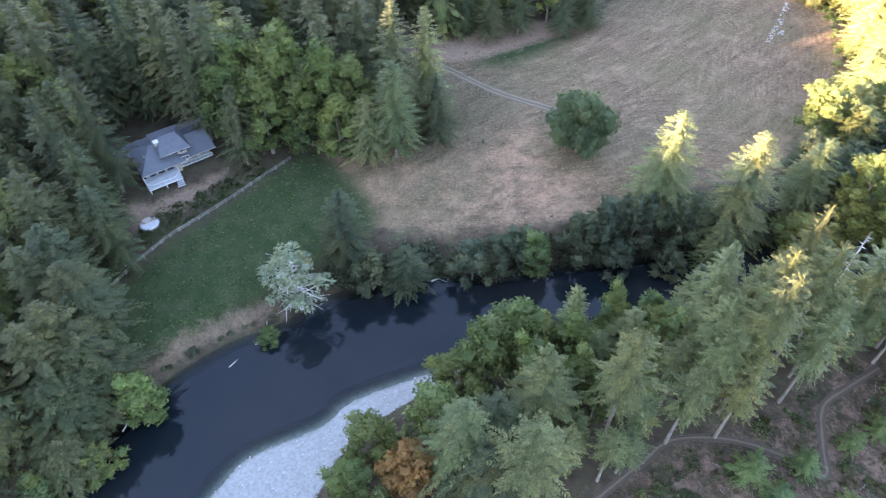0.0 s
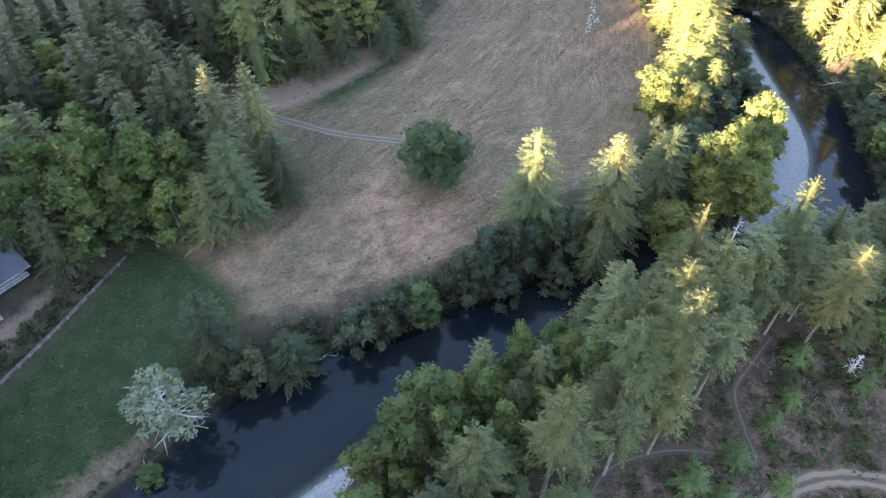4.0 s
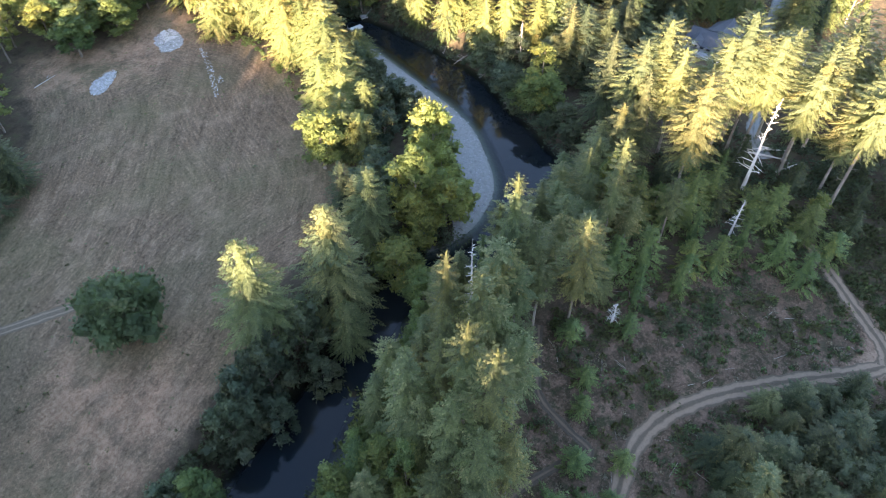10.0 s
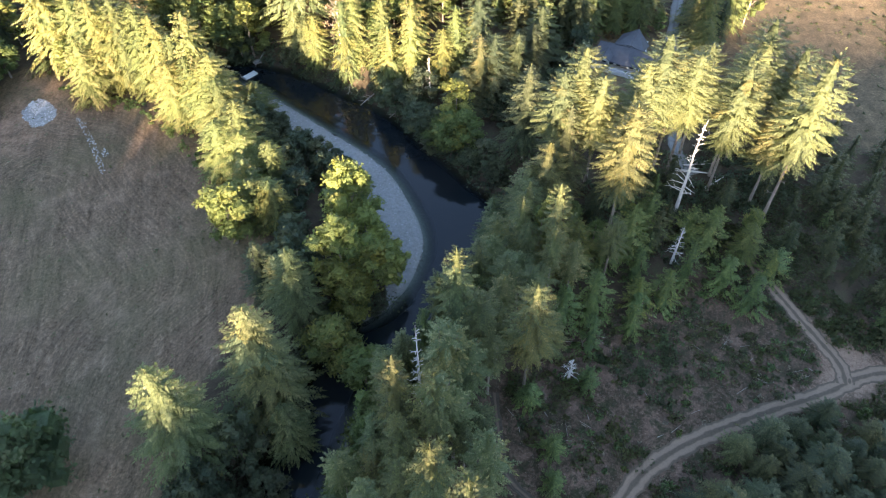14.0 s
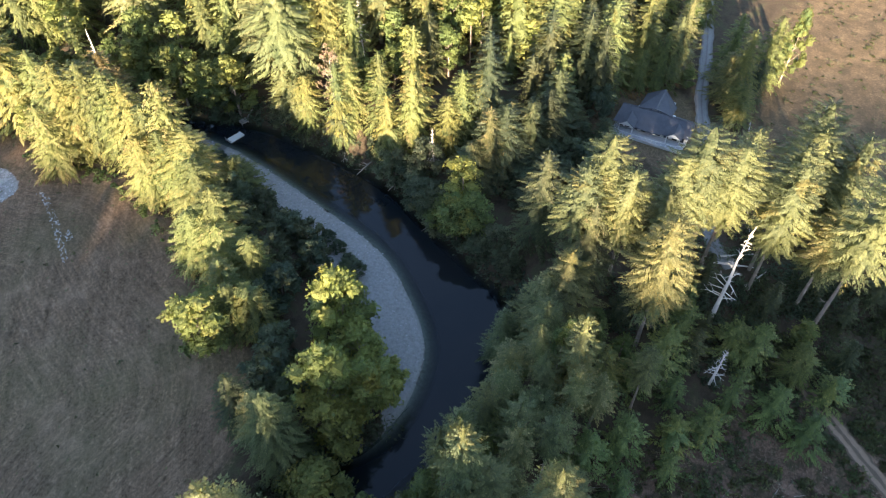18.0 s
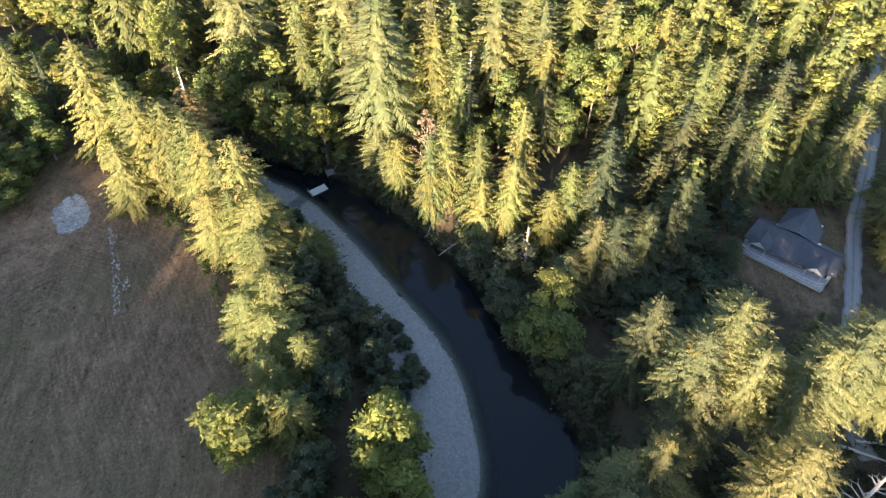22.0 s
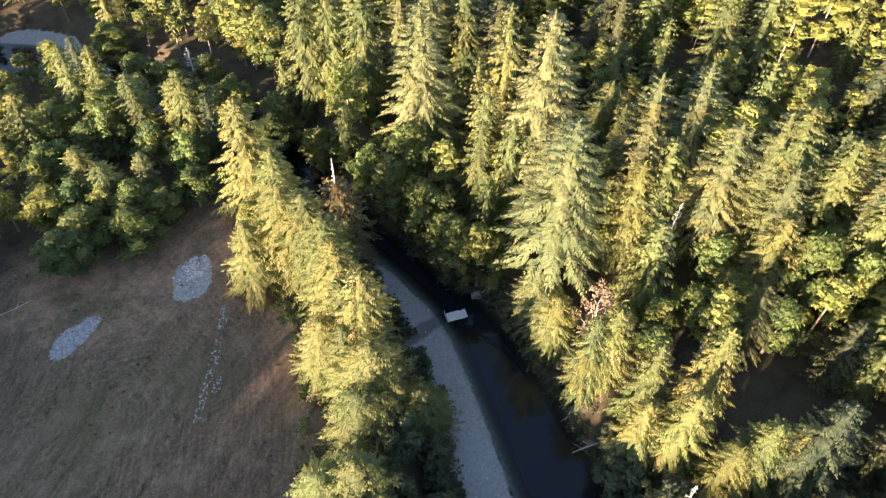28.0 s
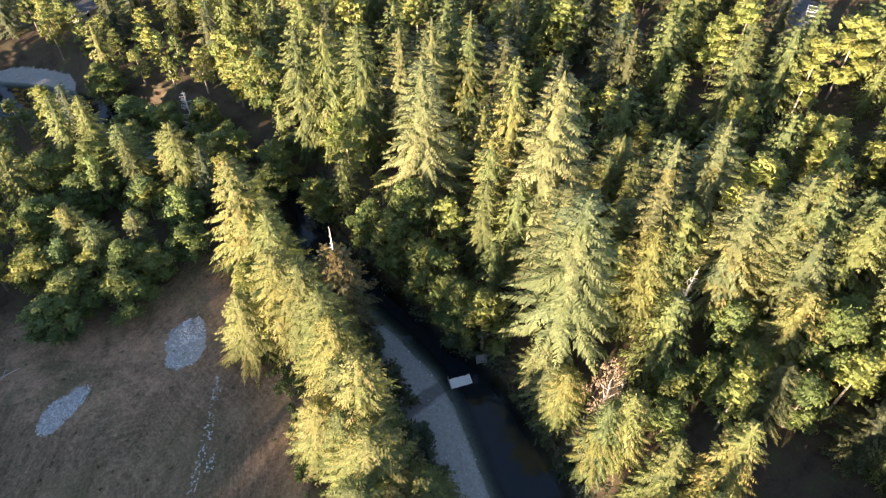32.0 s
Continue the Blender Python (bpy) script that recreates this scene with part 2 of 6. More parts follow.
    earth = ramp(nt, links, fine, [(0.3, (0.16, 0.105, 0.070)), (0.7, (0.29, 0.20, 0.14))])
    col = mix(nt, links, soft(att("field")), forest, hay)
    col = mix(nt, links, soft(att("straw"), 0.8), col, straw)
    # Duller green patch; the lens's corner darkening is put into its colour.
    lens_dim = ramp(nt, links, maths(nt, links, "MULTIPLY_ADD", mow, 0.3, maths(nt, links, "MULTIPLY", fine, 0.7)), [(0.36, (0.040, 0.038, 0.020)), (0.50, (0.082, 0.072, 0.038)), (0.66, (0.150, 0.116, 0.068))])
    col = mix(nt, links, maths(nt, links, "MULTIPLY", soft(att("lens_dim"), 0.9), 0.5), col, lens_dim)
    col = mix(nt, links, soft(att("lawn"), 0.6), col, lawn)
    litter = noise_node(nt, links, 2.6, 5.0, 0.8)
    slash = mix(nt, links, ramp(nt, links, litter, [(0.56, (0, 0, 0)), (0.68, (0.85, 0.85, 0.85))]), slash, (0.235, 0.185, 0.145))
    slash = mix(nt, links, ramp(nt, links, noise_node(nt, links, 0.42, 5.0, 0.7), [(0.50, (0, 0, 0)), (0.62, (0.85, 0.85, 0.85))]), slash, ramp(nt, links, fine, [(0.3, (0.016, 0.022, 0.010)), (0.7, (0.046, 0.052, 0.022))]))
    col = mix(nt, links, soft(att("slash"), 0.5), col, slash)
    col = mix(nt, links, soft(att("earth"), 0.5), col, earth)
    # Brown field ground, darkened so that tree shade is partly in the colour.
    dim_brown = ramp(nt, links, maths(nt, links, "MULTIPLY_ADD", mid, 0.5, maths(nt, links, "MULTIPLY", fine, 0.5)), [(0.35, (0.052, 0.044, 0.024)), (0.50, (0.110, 0.080, 0.046)), (0.66, (0.21, 0.155, 0.085))])
    col = mix(nt, links, soft(att("dim_brown"), 0.5), col, dim_brown)
    col = mix(nt, links, 0.7, col, ramp(nt, links, grit, [(0.34, (0.55, 0.55, 0.55)), (0.66, (1.45, 1.45, 1.45))]), "MULTIPLY")
    col = mix(nt, links, soft(att("gravel"), 0.2), col, stone)
    col = mix(nt, links, soft(att("shoal"), 0.5), col, ramp(nt, links, fine, [(0.3, (0.15, 0.15, 0.13)), (0.7, (0.27, 0.265, 0.235))]))
    col = mix(nt, links, soft(att("wet"), 0.3), col, wet)
    links.new(col, bsdf.inputs["Base Color"])
    bsdf.inputs["Roughness"].default_value = 0.95
    bsdf.inputs["Specular IOR Level"].default_value = 0.15
    h = maths(nt, links, "MULTIPLY_ADD", fine, 0.6, maths(nt, links, "MULTIPLY", grit, 0.4))
    bump(nt, links, bsdf, h, 0.9, 0.22)
    return m


def water_material():
    m, nt, links, bsdf = nodes_of("river_water")
    f = noise_node(nt, links, 0.06, 3.0, 0.5)
    links.new(ramp(nt, links, f, [(0.35, (0.005, 0.009, 0.012)), (0.65, (0.011, 0.013, 0.014))]), bsdf.inputs["Base Color"])
    bsdf.inputs["Roughness"].default_value, bsdf.inputs["IOR"].default_value = 0.04, 1.33
    bsdf.inputs["Specular IOR Level"].default_value = 0.5
    bump(nt, links, bsdf, noise_node(nt, links, 0.9, 3.0, 0.5), 0.05, 0.05)
    a = nt.new("ShaderNodeAttribute")
    a.attribute_name = "depth"
    clear = nt.new("ShaderNodeBsdfTransparent")
    clear.inputs["Color"].default_value = (0.80, 0.88, 0.84, 1)
    mx = nt.new("ShaderNodeMixShader")
    links.new(ramp(nt, links, a.outputs["Fac"], [(0.0, (0.85, 0.85, 0.85)), (0.35, (0.45, 0.45, 0.45)), (0.9, (0, 0, 0))]), mx.inputs[0])
    links.new(bsdf.outputs[0], mx.inputs[1])
    links.new(clear.outputs[0], mx.inputs[2])
    links.new(mx.outputs[0], nt["Material Output"].inputs["Surface"])
    return m


def road_material(name, dust, crown, rut=0.48, half=0.20):
    """A two-rut track: pale ruts either side of a grassy crown."""
    m, nt, links, bsdf = nodes_of(name)
    a = nt.new("ShaderNodeAttribute")
    a.attribute_name = "across"
    mid, fine = noise_node(nt, links, 0.5, 4.0, 0.6), noise_node(nt, links, 3.0, 4.0, 0.7)
    d = maths(nt, links, "ABSOLUTE", a.outputs["Fac"])
    d = maths(nt, links, "MULTIPLY_ADD", maths(nt, links, "SUBTRACT", mid, 0.5), 0.45, d)
    r = maths(nt, links, "ABSOLUTE", maths(nt, links, "SUBTRACT", d, rut))
    k = maths(nt, links, "MULTIPLY_ADD", maths(nt, links, "SUBTRACT", fine, 0.5), 0.7, maths(nt, links, "DIVIDE", r, half * 2))
    pale = ramp(nt, links, fine, [(0.3, tuple(0.75 * c for c in dust)), (0.7, dust)])
    dark = ramp(nt, links, fine, [(0.3, tuple(0.6 * c for c in crown)), (0.7, crown)])
    links.new(mix(nt, links, ramp(nt, links, k, [(0.35, (0, 0, 0)), (0.7, (1, 1, 1))]), pale, dark), bsdf.inputs["Base Color"])
    bsdf.inputs["Roughness"].default_value = 0.95
    bump(nt, links, bsdf, fine, 0.8, 0.12)
    return m


GROUND, WATER = ground_material(), water_material()
TRACK = road_material("track_dust", (0.245, 0.172, 0.115), (0.118, 0.088, 0.056), 0.50, 0.25)
FIELD_TRACK = road_material("field_track_dust", (0.22, 0.165, 0.11), (0.145, 0.11, 0.07), 0.5, 0.14)
PATH = road_material("path_dust", (0.15, 0.105, 0.07), (0.085, 0.064, 0.042), 0.0, 0.24)
DRIVE = road_material("drive_gravel", (0.26, 0.26, 0.25), (0.18, 0.18, 0.165), 0.42, 0.32)
STONE = plain("pale_stone", (0.26, 0.26, 0.25), (0.47, 0.465, 0.45), 1.5, 0.9, relief=0.03)
ROOF_A = plain("grey_roof", (0.068, 0.074, 0.085), (0.105, 0.113, 0.127), 0.7, 0.6, relief=0.01)
ROOF_B = plain("slate_shingles", (0.045, 0.048, 0.057), (0.087, 0.090, 0.099), 0.7, 0.75, relief=0.02)
PAINT = plain("white_paint", (0.541, 0.541, 0.512), (0.672, 0.672, 0.640), 0.6, 0.6)
SIDING = plain("tan_siding", (0.30, 0.25, 0.20), (0.42, 0.36, 0.29), 0.6, 0.75)
DECKING = plain("pale_decking", (0.272, 0.281, 0.289), (0.400, 0.413, 0.414), 0.8, 0.7, relief=0.01)
GLASS = plain("dark_window_glass", (0.02, 0.025, 0.03), (0.04, 0.045, 0.05), 0.6, 0.06)
PLANK = plain("grey_planks", (0.192, 0.184, 0.172), (0.320, 0.308, 0.281), 0.9, 0.85, relief=0.01)
CANVAS = plain("grey_tarp", (0.320, 0.328, 0.333), (0.496, 0.499, 0.496), 0.8, 0.6)
BRICK = plain("chimney_masonry", (0.26, 0.23, 0.21), (0.40, 0.37, 0.34), 2.0, 0.9, relief=0.02)


# ---- mesh helpers ----
def part(name, bm, material, parent=None, label=""):
    """Links a bmesh as one mesh under a thing or a part."""
    me = bpy.data.meshes.new(name)
    bm.to_mesh(me)
    bm.free()
    me.materials.append(material)
    ob = new(name, me)
    ob.parent = parent
    return tagged(ob, label)


def share(name, me, parent, m=None):
    ob = new(name, me)
    ob.parent = parent
    if m is not None:
        ob.matrix_basis = m
    return ob


def quad_mesh(name, q, material, out=None, tone=None):
    """A mesh of loose quads from an array (n, 4, 3). out: the way each quad looks outwards, for the soft shading of a leafy crown."""
    n = len(q)
    q = np.ascontiguousarray(q, dtype=np.float32)
    if out is not None:
        f = np.cross(q[:, 2] - q[:, 0], q[:, 3] - q[:, 1])
        f /= np.linalg.norm(f, axis=1)[:, None] + 1e-9
        flip = (f * out).sum(1) < 0
        q[flip] = q[flip][:, ::-1]
        f[flip] *= -1
    me = bpy.data.meshes.new(name)
    me.vertices.add(4 * n)
    me.vertices.foreach_set("co", q.ravel())
    me.loops.add(4 * n)
    me.loops.foreach_set("vertex_index", np.arange(4 * n, dtype=np.int32))
    me.polygons.add(n)
    me.polygons.foreach_set("loop_start", np.arange(0, 4 * n, 4, dtype=np.int32))
    me.update(calc_edges=True)
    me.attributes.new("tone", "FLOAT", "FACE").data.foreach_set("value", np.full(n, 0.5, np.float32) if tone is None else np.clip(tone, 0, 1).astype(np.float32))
    if out is not None:
        soft = f * 0.75 + out
        soft /= np.linalg.norm(soft, axis=1)[:, None] + 1e-9
        me.polygons.foreach_set("use_smooth", np.ones(n, bool))
        me.attributes.new("custom_normal", "FLOAT_VECTOR", "POINT").data.foreach_set("vector", np.repeat(soft, 4, axis=0).astype(np.float32).ravel())
    me.materials.append(material)
    return me


def box(bm, x0, y0, z0, x1, y1, z1, bevel=0.0):
    r = bmesh.ops.create_cube(bm, size=1)
    bmesh.ops.scale(bm, vec=(x1 - x0, y1 - y0, z1 - z0), verts=r["verts"])
    bmesh.ops.translate(bm, vec=((x0 + x1) / 2, (y0 + y1) / 2, (z0 + z1) / 2), verts=r["verts"])
    if bevel:
        bmesh.ops.bevel(bm, geom=[e for e in bm.edges if all(v in r["verts"] for v in e.verts)], offset=bevel, segments=1, affect="EDGES")
    return bm


def boxes(*rows, bevel=0.0):
    bm = bmesh.new()
    for r in rows:
        box(bm, *r, bevel=bevel)
    return bm


def limb(bm, p, q, r0, r1, sides=6):
    """A tapered length of wood from p to q."""
    p, q = Vector(p), Vector(q)
    d = (q - p).normalized()
    a = d.orthogonal().normalized()
    b = d.cross(a)
    rings = []
    for o, r in ((p, r0), (q, r1)):
        rings.append([bm.verts.new(o + (a * math.cos(t) + b * math.sin(t)) * r) for t in (2 * math.pi * i / sides for i in range(sides))])
    for i in range(sides):
        j = (i + 1) % sides
        bm.faces.new((rings[0][i], rings[0][j], rings[1][j], rings[1][i]))
    bm.faces.new(rings[1])
    return bm


def poly(bm, pts):
    return bm.faces.new([bm.verts.new(p) for p in pts])


def solid(pts, thick):
    """A slab: the polygon pts, thickened downwards."""
    bm = bmesh.new()
    top = [bm.verts.new(p) for p in pts]
    low = [bm.verts.new((p[0], p[1], p[2] - thick)) for p in pts]
    bm.faces.new(top)
    bm.faces.new(low[::-1])
    for i in range(len(pts)):
        j = (i + 1) % len(pts)
        bm.faces.new((top[j], top[i], low[i], low[j]))
    bmesh.ops.recalc_face_normals(bm, faces=bm.faces)
    return bm


# ---- the plan ----
def smooth_line(pts, n=6):
    """A curve through the points."""
    p = np.array(pts, float)
    p = np.vstack([2 * p[0] - p[1], p, 2 * p[-1] - p[-2]])
    out = []
    for i in range(1, len(p) - 2):
        for k in range(n):
            t = k / n
            out.append(0.5 * (2 * p[i] + (p[i + 1] - p[i - 1]) * t + (2 * p[i - 1] - 5 * p[i] + 4 * p[i + 1] - p[i + 2]) * t ** 2 + (3 * p[i] - p[i - 1] - 3 * p[i + 1] + p[i + 2]) * t ** 3))
    return np.array(out + [p[-2]])


def resample(line, n):
    d = np.concatenate([[0], np.cumsum(np.hypot(*np.diff(line, axis=0).T))])
    s = np.linspace(0, d[-1], n)
    return np.stack([np.interp(s, d, line[:, 0]), np.interp(s, d, line[:, 1])], 1)


def line_dist(x, y, line):
    best = np.full(x.shape, 1e9)
    for (ax, ay), (bx, by) in zip(line[:-1], line[1:]):
        dx, dy = bx - ax, by - ay
        t = np.clip(((x - ax) * dx + (y - ay) * dy) / (dx * dx + dy * dy + 1e-9), 0, 1)
        best = np.minimum(best, (x - ax - t * dx) ** 2 + (y - ay - t * dy) ** 2)
    return np.sqrt(best)


def area(x, y, ring):
    """How deep a place lies inside the ring, in metres; minus outside."""
    ring = np.vstack([ring, ring[:1]])
    inside = np.zeros(x.shape, bool)
    for (ax, ay), (bx, by) in zip(ring[:-1], ring[1:]):
        if ay != by:
            inside ^= ((ay > y) != (by > y)) & (x < (bx - ax) * (y - ay) / (by - ay) + ax)
    d = line_dist(x, y, ring)
    return np.where(inside, d, -d)


BANK_N = smooth_line(((-98, -60), (-92, -20), (-84, 12), (-75, 30), (-64, 47), (-53, 63), (-42, 73), (-32, 78), (-21, 86), (-3, 90), (14, 91), (30, 94), (54, 97), (70, 100), (80, 98), (88, 93),
                      (97, 92), (109, 95.5), (120, 107), (126, 117), (131, 134), (138, 164), (137, 180), (134, 194), (129.5, 210), (129, 222), (130, 237), (118, 262), (101, 284), (82, 300), (60, 316), (20, 330)))
BANK_S = smooth_line(((-70, -60), (-66, -20), (-58, 12), (-49, 29), (-39, 42), (-33.3, 50), (-21.3, 56), (-16.3, 61), (0.5, 68), (10, 72.6), (33, 77), (50, 82), (70, 86), (90, 81),
                      (114, 79), (126.5, 85.5), (129.5, 92), (133, 99), (137, 108), (145, 125), (148.5, 149), (149, 167), (145.5, 178), (141.5, 201), (138, 218), (138, 236), (125, 267), (110, 290), (92, 312), (66, 330), (22, 346)))
CHANNEL = np.vstack([BANK_N, BANK_S[::-1]])
BAR_A = smooth_line(((-58, 10), (-49, 29), (-39, 42), (-33.3, 50), (-21.3, 56), (-16.3, 61), (0.5, 68.5), (4, 67.5), (-4, 62), (-11, 57), (-18, 49), (-21, 42), (-27, 30), (-38, 8)))
BAR_B = smooth_line(((88, 92), (97, 92), (109, 95.5), (120, 107), (126, 117), (131, 134), (138, 164), (137, 180), (134, 195), (131.5, 190), (130, 178), (129, 165), (125, 148), (117, 130), (110, 118), (102, 106), (94, 97)))
BAR_C = smooth_line(((132, 247), (140, 229), (136.5, 226), (132, 238)))
BAR_D = smooth_line(((108, 262), (115, 268), (109, 280), (97, 296), (99, 312), (84, 326), (72, 318), (80, 302), (94, 290), (104, 276)))
FIELD = smooth_line(((-30, 128), (-18, 124), (-10, 150), (-2, 166), (17, 169), (32, 174), (54, 195), (68, 221), (80, 216), (91, 209), (97, 216), (112, 220), (111, 202), (109, 193), (113, 180), (110, 165),
                     (102, 148), (97, 134), (88, 120), (74, 112), (58, 112), (44, 106), (29, 102), (8, 99), (-8, 99), (-20, 99), (-30, 110)))
STRAW = smooth_line(((-30, 124), (-20, 112), (-12, 103), (6, 100), (24, 103), (34, 112), (26, 118), (20, 132), (8, 126), (-8, 127), (-18, 130)))
STRAW_2 = smooth_line(((60, 205), (75, 196), (92, 190), (106, 196), (110, 214), (90, 212), (70, 222)))
BARE_N = smooth_line(((-6, 166), (0, 160), (14, 164), (34, 174), (30, 180), (12, 176)))
LAWN = smooth_line(((-67, 76), (-60, 66), (-50, 70), (-36, 80), (-24, 90), (-14, 100), (-20, 113), (-30, 124), (-37, 118), (-48, 105), (-58, 93)))
GREEN_N = smooth_line(((8, 158), (20, 160), (36, 172), (28, 172), (14, 165)))
CLEARING = smooth_line(((18, 36), (34, 47), (56, 56), (74, 66), (90, 62), (108, 50), (122, 36), (126, 16), (118, -6), (90, 0), (60, 8), (30, 22)))
GLADE = smooth_line(((18, 38), (34, 49), (56, 58), (74, 68), (90, 62), (108, 50), (120, 36), (122, 14), (112, 4), (104, 9), (94, 20), (84, 28), (72, 34), (58, 33), (50, 22), (30, 24)))
BROWN = smooth_line(((176, 10), (184, 34), (196, 52), (220, 57), (245, 56), (275, 46), (290, 20), (270, -10), (220, -16), (186, -6)))
YARD_A = smooth_line(((-70, 104), (-64, 98), (-56, 104), (-50, 116), (-54, 113), (-62, 107)))
YARD_B = smooth_line(((172, 66), (180, 62), (196, 66), (206, 74), (204, 86), (190, 90), (176, 86)))
GRAVEL_A = smooth_line(((94.5, 197), (97, 203.5), (101, 205), (104, 204), (102.5, 198), (100, 195), (96, 195)))
GRAVEL_B = smooth_line(((71, 195), (72.5, 198), (75.5, 200), (81, 200.3), (81.5, 199), (79, 196.8), (74, 193.8), (72, 194)))
FORK = smooth_line(((101, 16), (105, 8), (110, 4), (116, 8), (119, 18), (112, 14), (106, 15)))
LENS_DIM = smooth_line(((-14, 104), (2, 101), (9, 110), (11, 124), (15, 140), (19, 152), (8, 157), (-4, 152), (-12, 130)))
WET_STRIP = np.array(((128, 168.6), (141, 170.8), (141.5, 168.0), (128.5, 165.4)), float)
LEVEL = -5.0


def along(line, inner, outer, flip=1):
    """A band of ground beside a line."""
    d = np.gradient(line, axis=0)
    side = np.stack([-d[:, 1], d[:, 0]], 1) / np.linalg.norm(d, axis=1)[:, None] * flip
    return np.vstack([line + side * inner, (line + side * outer)[::-1]])


def stretch_of(bank, x0, x1, y0, y1):
    return bank[(bank[:, 0] > x0) & (bank[:, 0] < x1) & (bank[:, 1] > y0) & (bank[:, 1] < y1)]


def sheltering_hill(x, y):
    """The wooded hill in the west, behind which the sun stands; it is higher towards the south."""
    s = x * SUN_AZ[0] + y * SUN_AZ[1]
    p = y * SUN_AZ[0] - x * SUN_AZ[1]
    t = np.clip((-112 - s) / 105, 0, 1)
    k = np.clip((78 - p) / 28, 0, 1)
    n = np.clip((p - 124) / 8, 0, 1)
    return (63 + 11.8 * k * k * (3 - 2 * k) + 4.0 * n) * t * t * (3 - 2 * t)


def eastern_slope(x, y):
    """The sunlit wooded slope that climbs away east of the river."""
    f = np.clip((y - 84) / 30, 0, 1)
    r = np.clip((x - 192) / 40, 0, 1)
    return f * f * (3 - 2 * f) * np.where(x < 232, 6.0 * r * r, 6.0 + 0.30 * np.clip(x - 232, 0, 110))


def height(x, y):
    x, y = np.asarray(x, float), np.asarray(y, float)
    z = 0.22 * np.sin(x * 0.071 + 1.3) * np.cos(y * 0.063) + 0.12 * np.sin(x * 0.19 + y * 0.13)
    z = z + sheltering_hill(x, y) + eastern_slope(x, y)
    water = area(x, y, CHANNEL)
    low = water
    for bar in (BAR_A, BAR_B, BAR_C, BAR_D):
        low = np.maximum(low, area(x, y, bar))
    t = np.clip((low + 6.5) / 6.5, 0, 1)
    t = t * t * (3 - 2 * t)
    bed = np.where(water > 0, LEVEL + 0.02 - np.clip(water * 0.30, 0, 1.8), LEVEL + 0.02 + np.clip(-water * 0.13, 0, 1.1))
    return z * (1 - t) + bed * t


def depth_at(x, y, ring):
    """The same as area(), for one place."""
    a, b = ring, np.roll(ring, -1, 0)
    d = b - a
    t = np.clip(((x - a[:, 0]) * d[:, 0] + (y - a[:, 1]) * d[:, 1]) / ((d * d).sum(1) + 1e-9), 0, 1)
    best = math.sqrt(((x - a[:, 0] - t * d[:, 0]) ** 2 + (y - a[:, 1] - t * d[:, 1]) ** 2).min())
    up = (a[:, 1] > y) != (b[:, 1] > y)
    cross = x < d[:, 0] * (y - a[:, 1]) / np.where(d[:, 1] == 0, 1e-9, d[:, 1]) + a[:, 0]
    return best if (up & cross).sum() % 2 else -best


def at_ground(x, y):
    """The ground's height at one place."""
    z = 0.22 * math.sin(x * 0.071 + 1.3) * math.cos(y * 0.063) + 0.12 * math.sin(x * 0.19 + y * 0.13) + float(sheltering_hill(x, y)) + float(eastern_slope(x, y))
    water = depth_at(x, y, CHANNEL)
    low = max([water] + [depth_at(x, y, bar) for bar in (BAR_A, BAR_B, BAR_C, BAR_D)])
    t = min(1.0, max(0.0, (low + 6.5) / 6.5))
    t = t * t * (3 - 2 * t)
    bed = LEVEL + 0.02 - min(1.8, max(0.0, water * 0.30)) if water > 0 else LEVEL + 0.02 + min(1.1, -water * 0.13)
    return z * (1 - t) + bed * t


def spread(a, b, step, far):
    """Even steps from a to b, then ever longer ones out to far."""
    mid = np.arange(a, b + step, step)
    grow = [0]
    while grow[-1] < far:
        grow.append(grow[-1] + step * 1.35 ** len(grow))
    g = np.array(grow[1:])
    return np.concatenate([a - g[::-1], mid, mid[-1] + g])


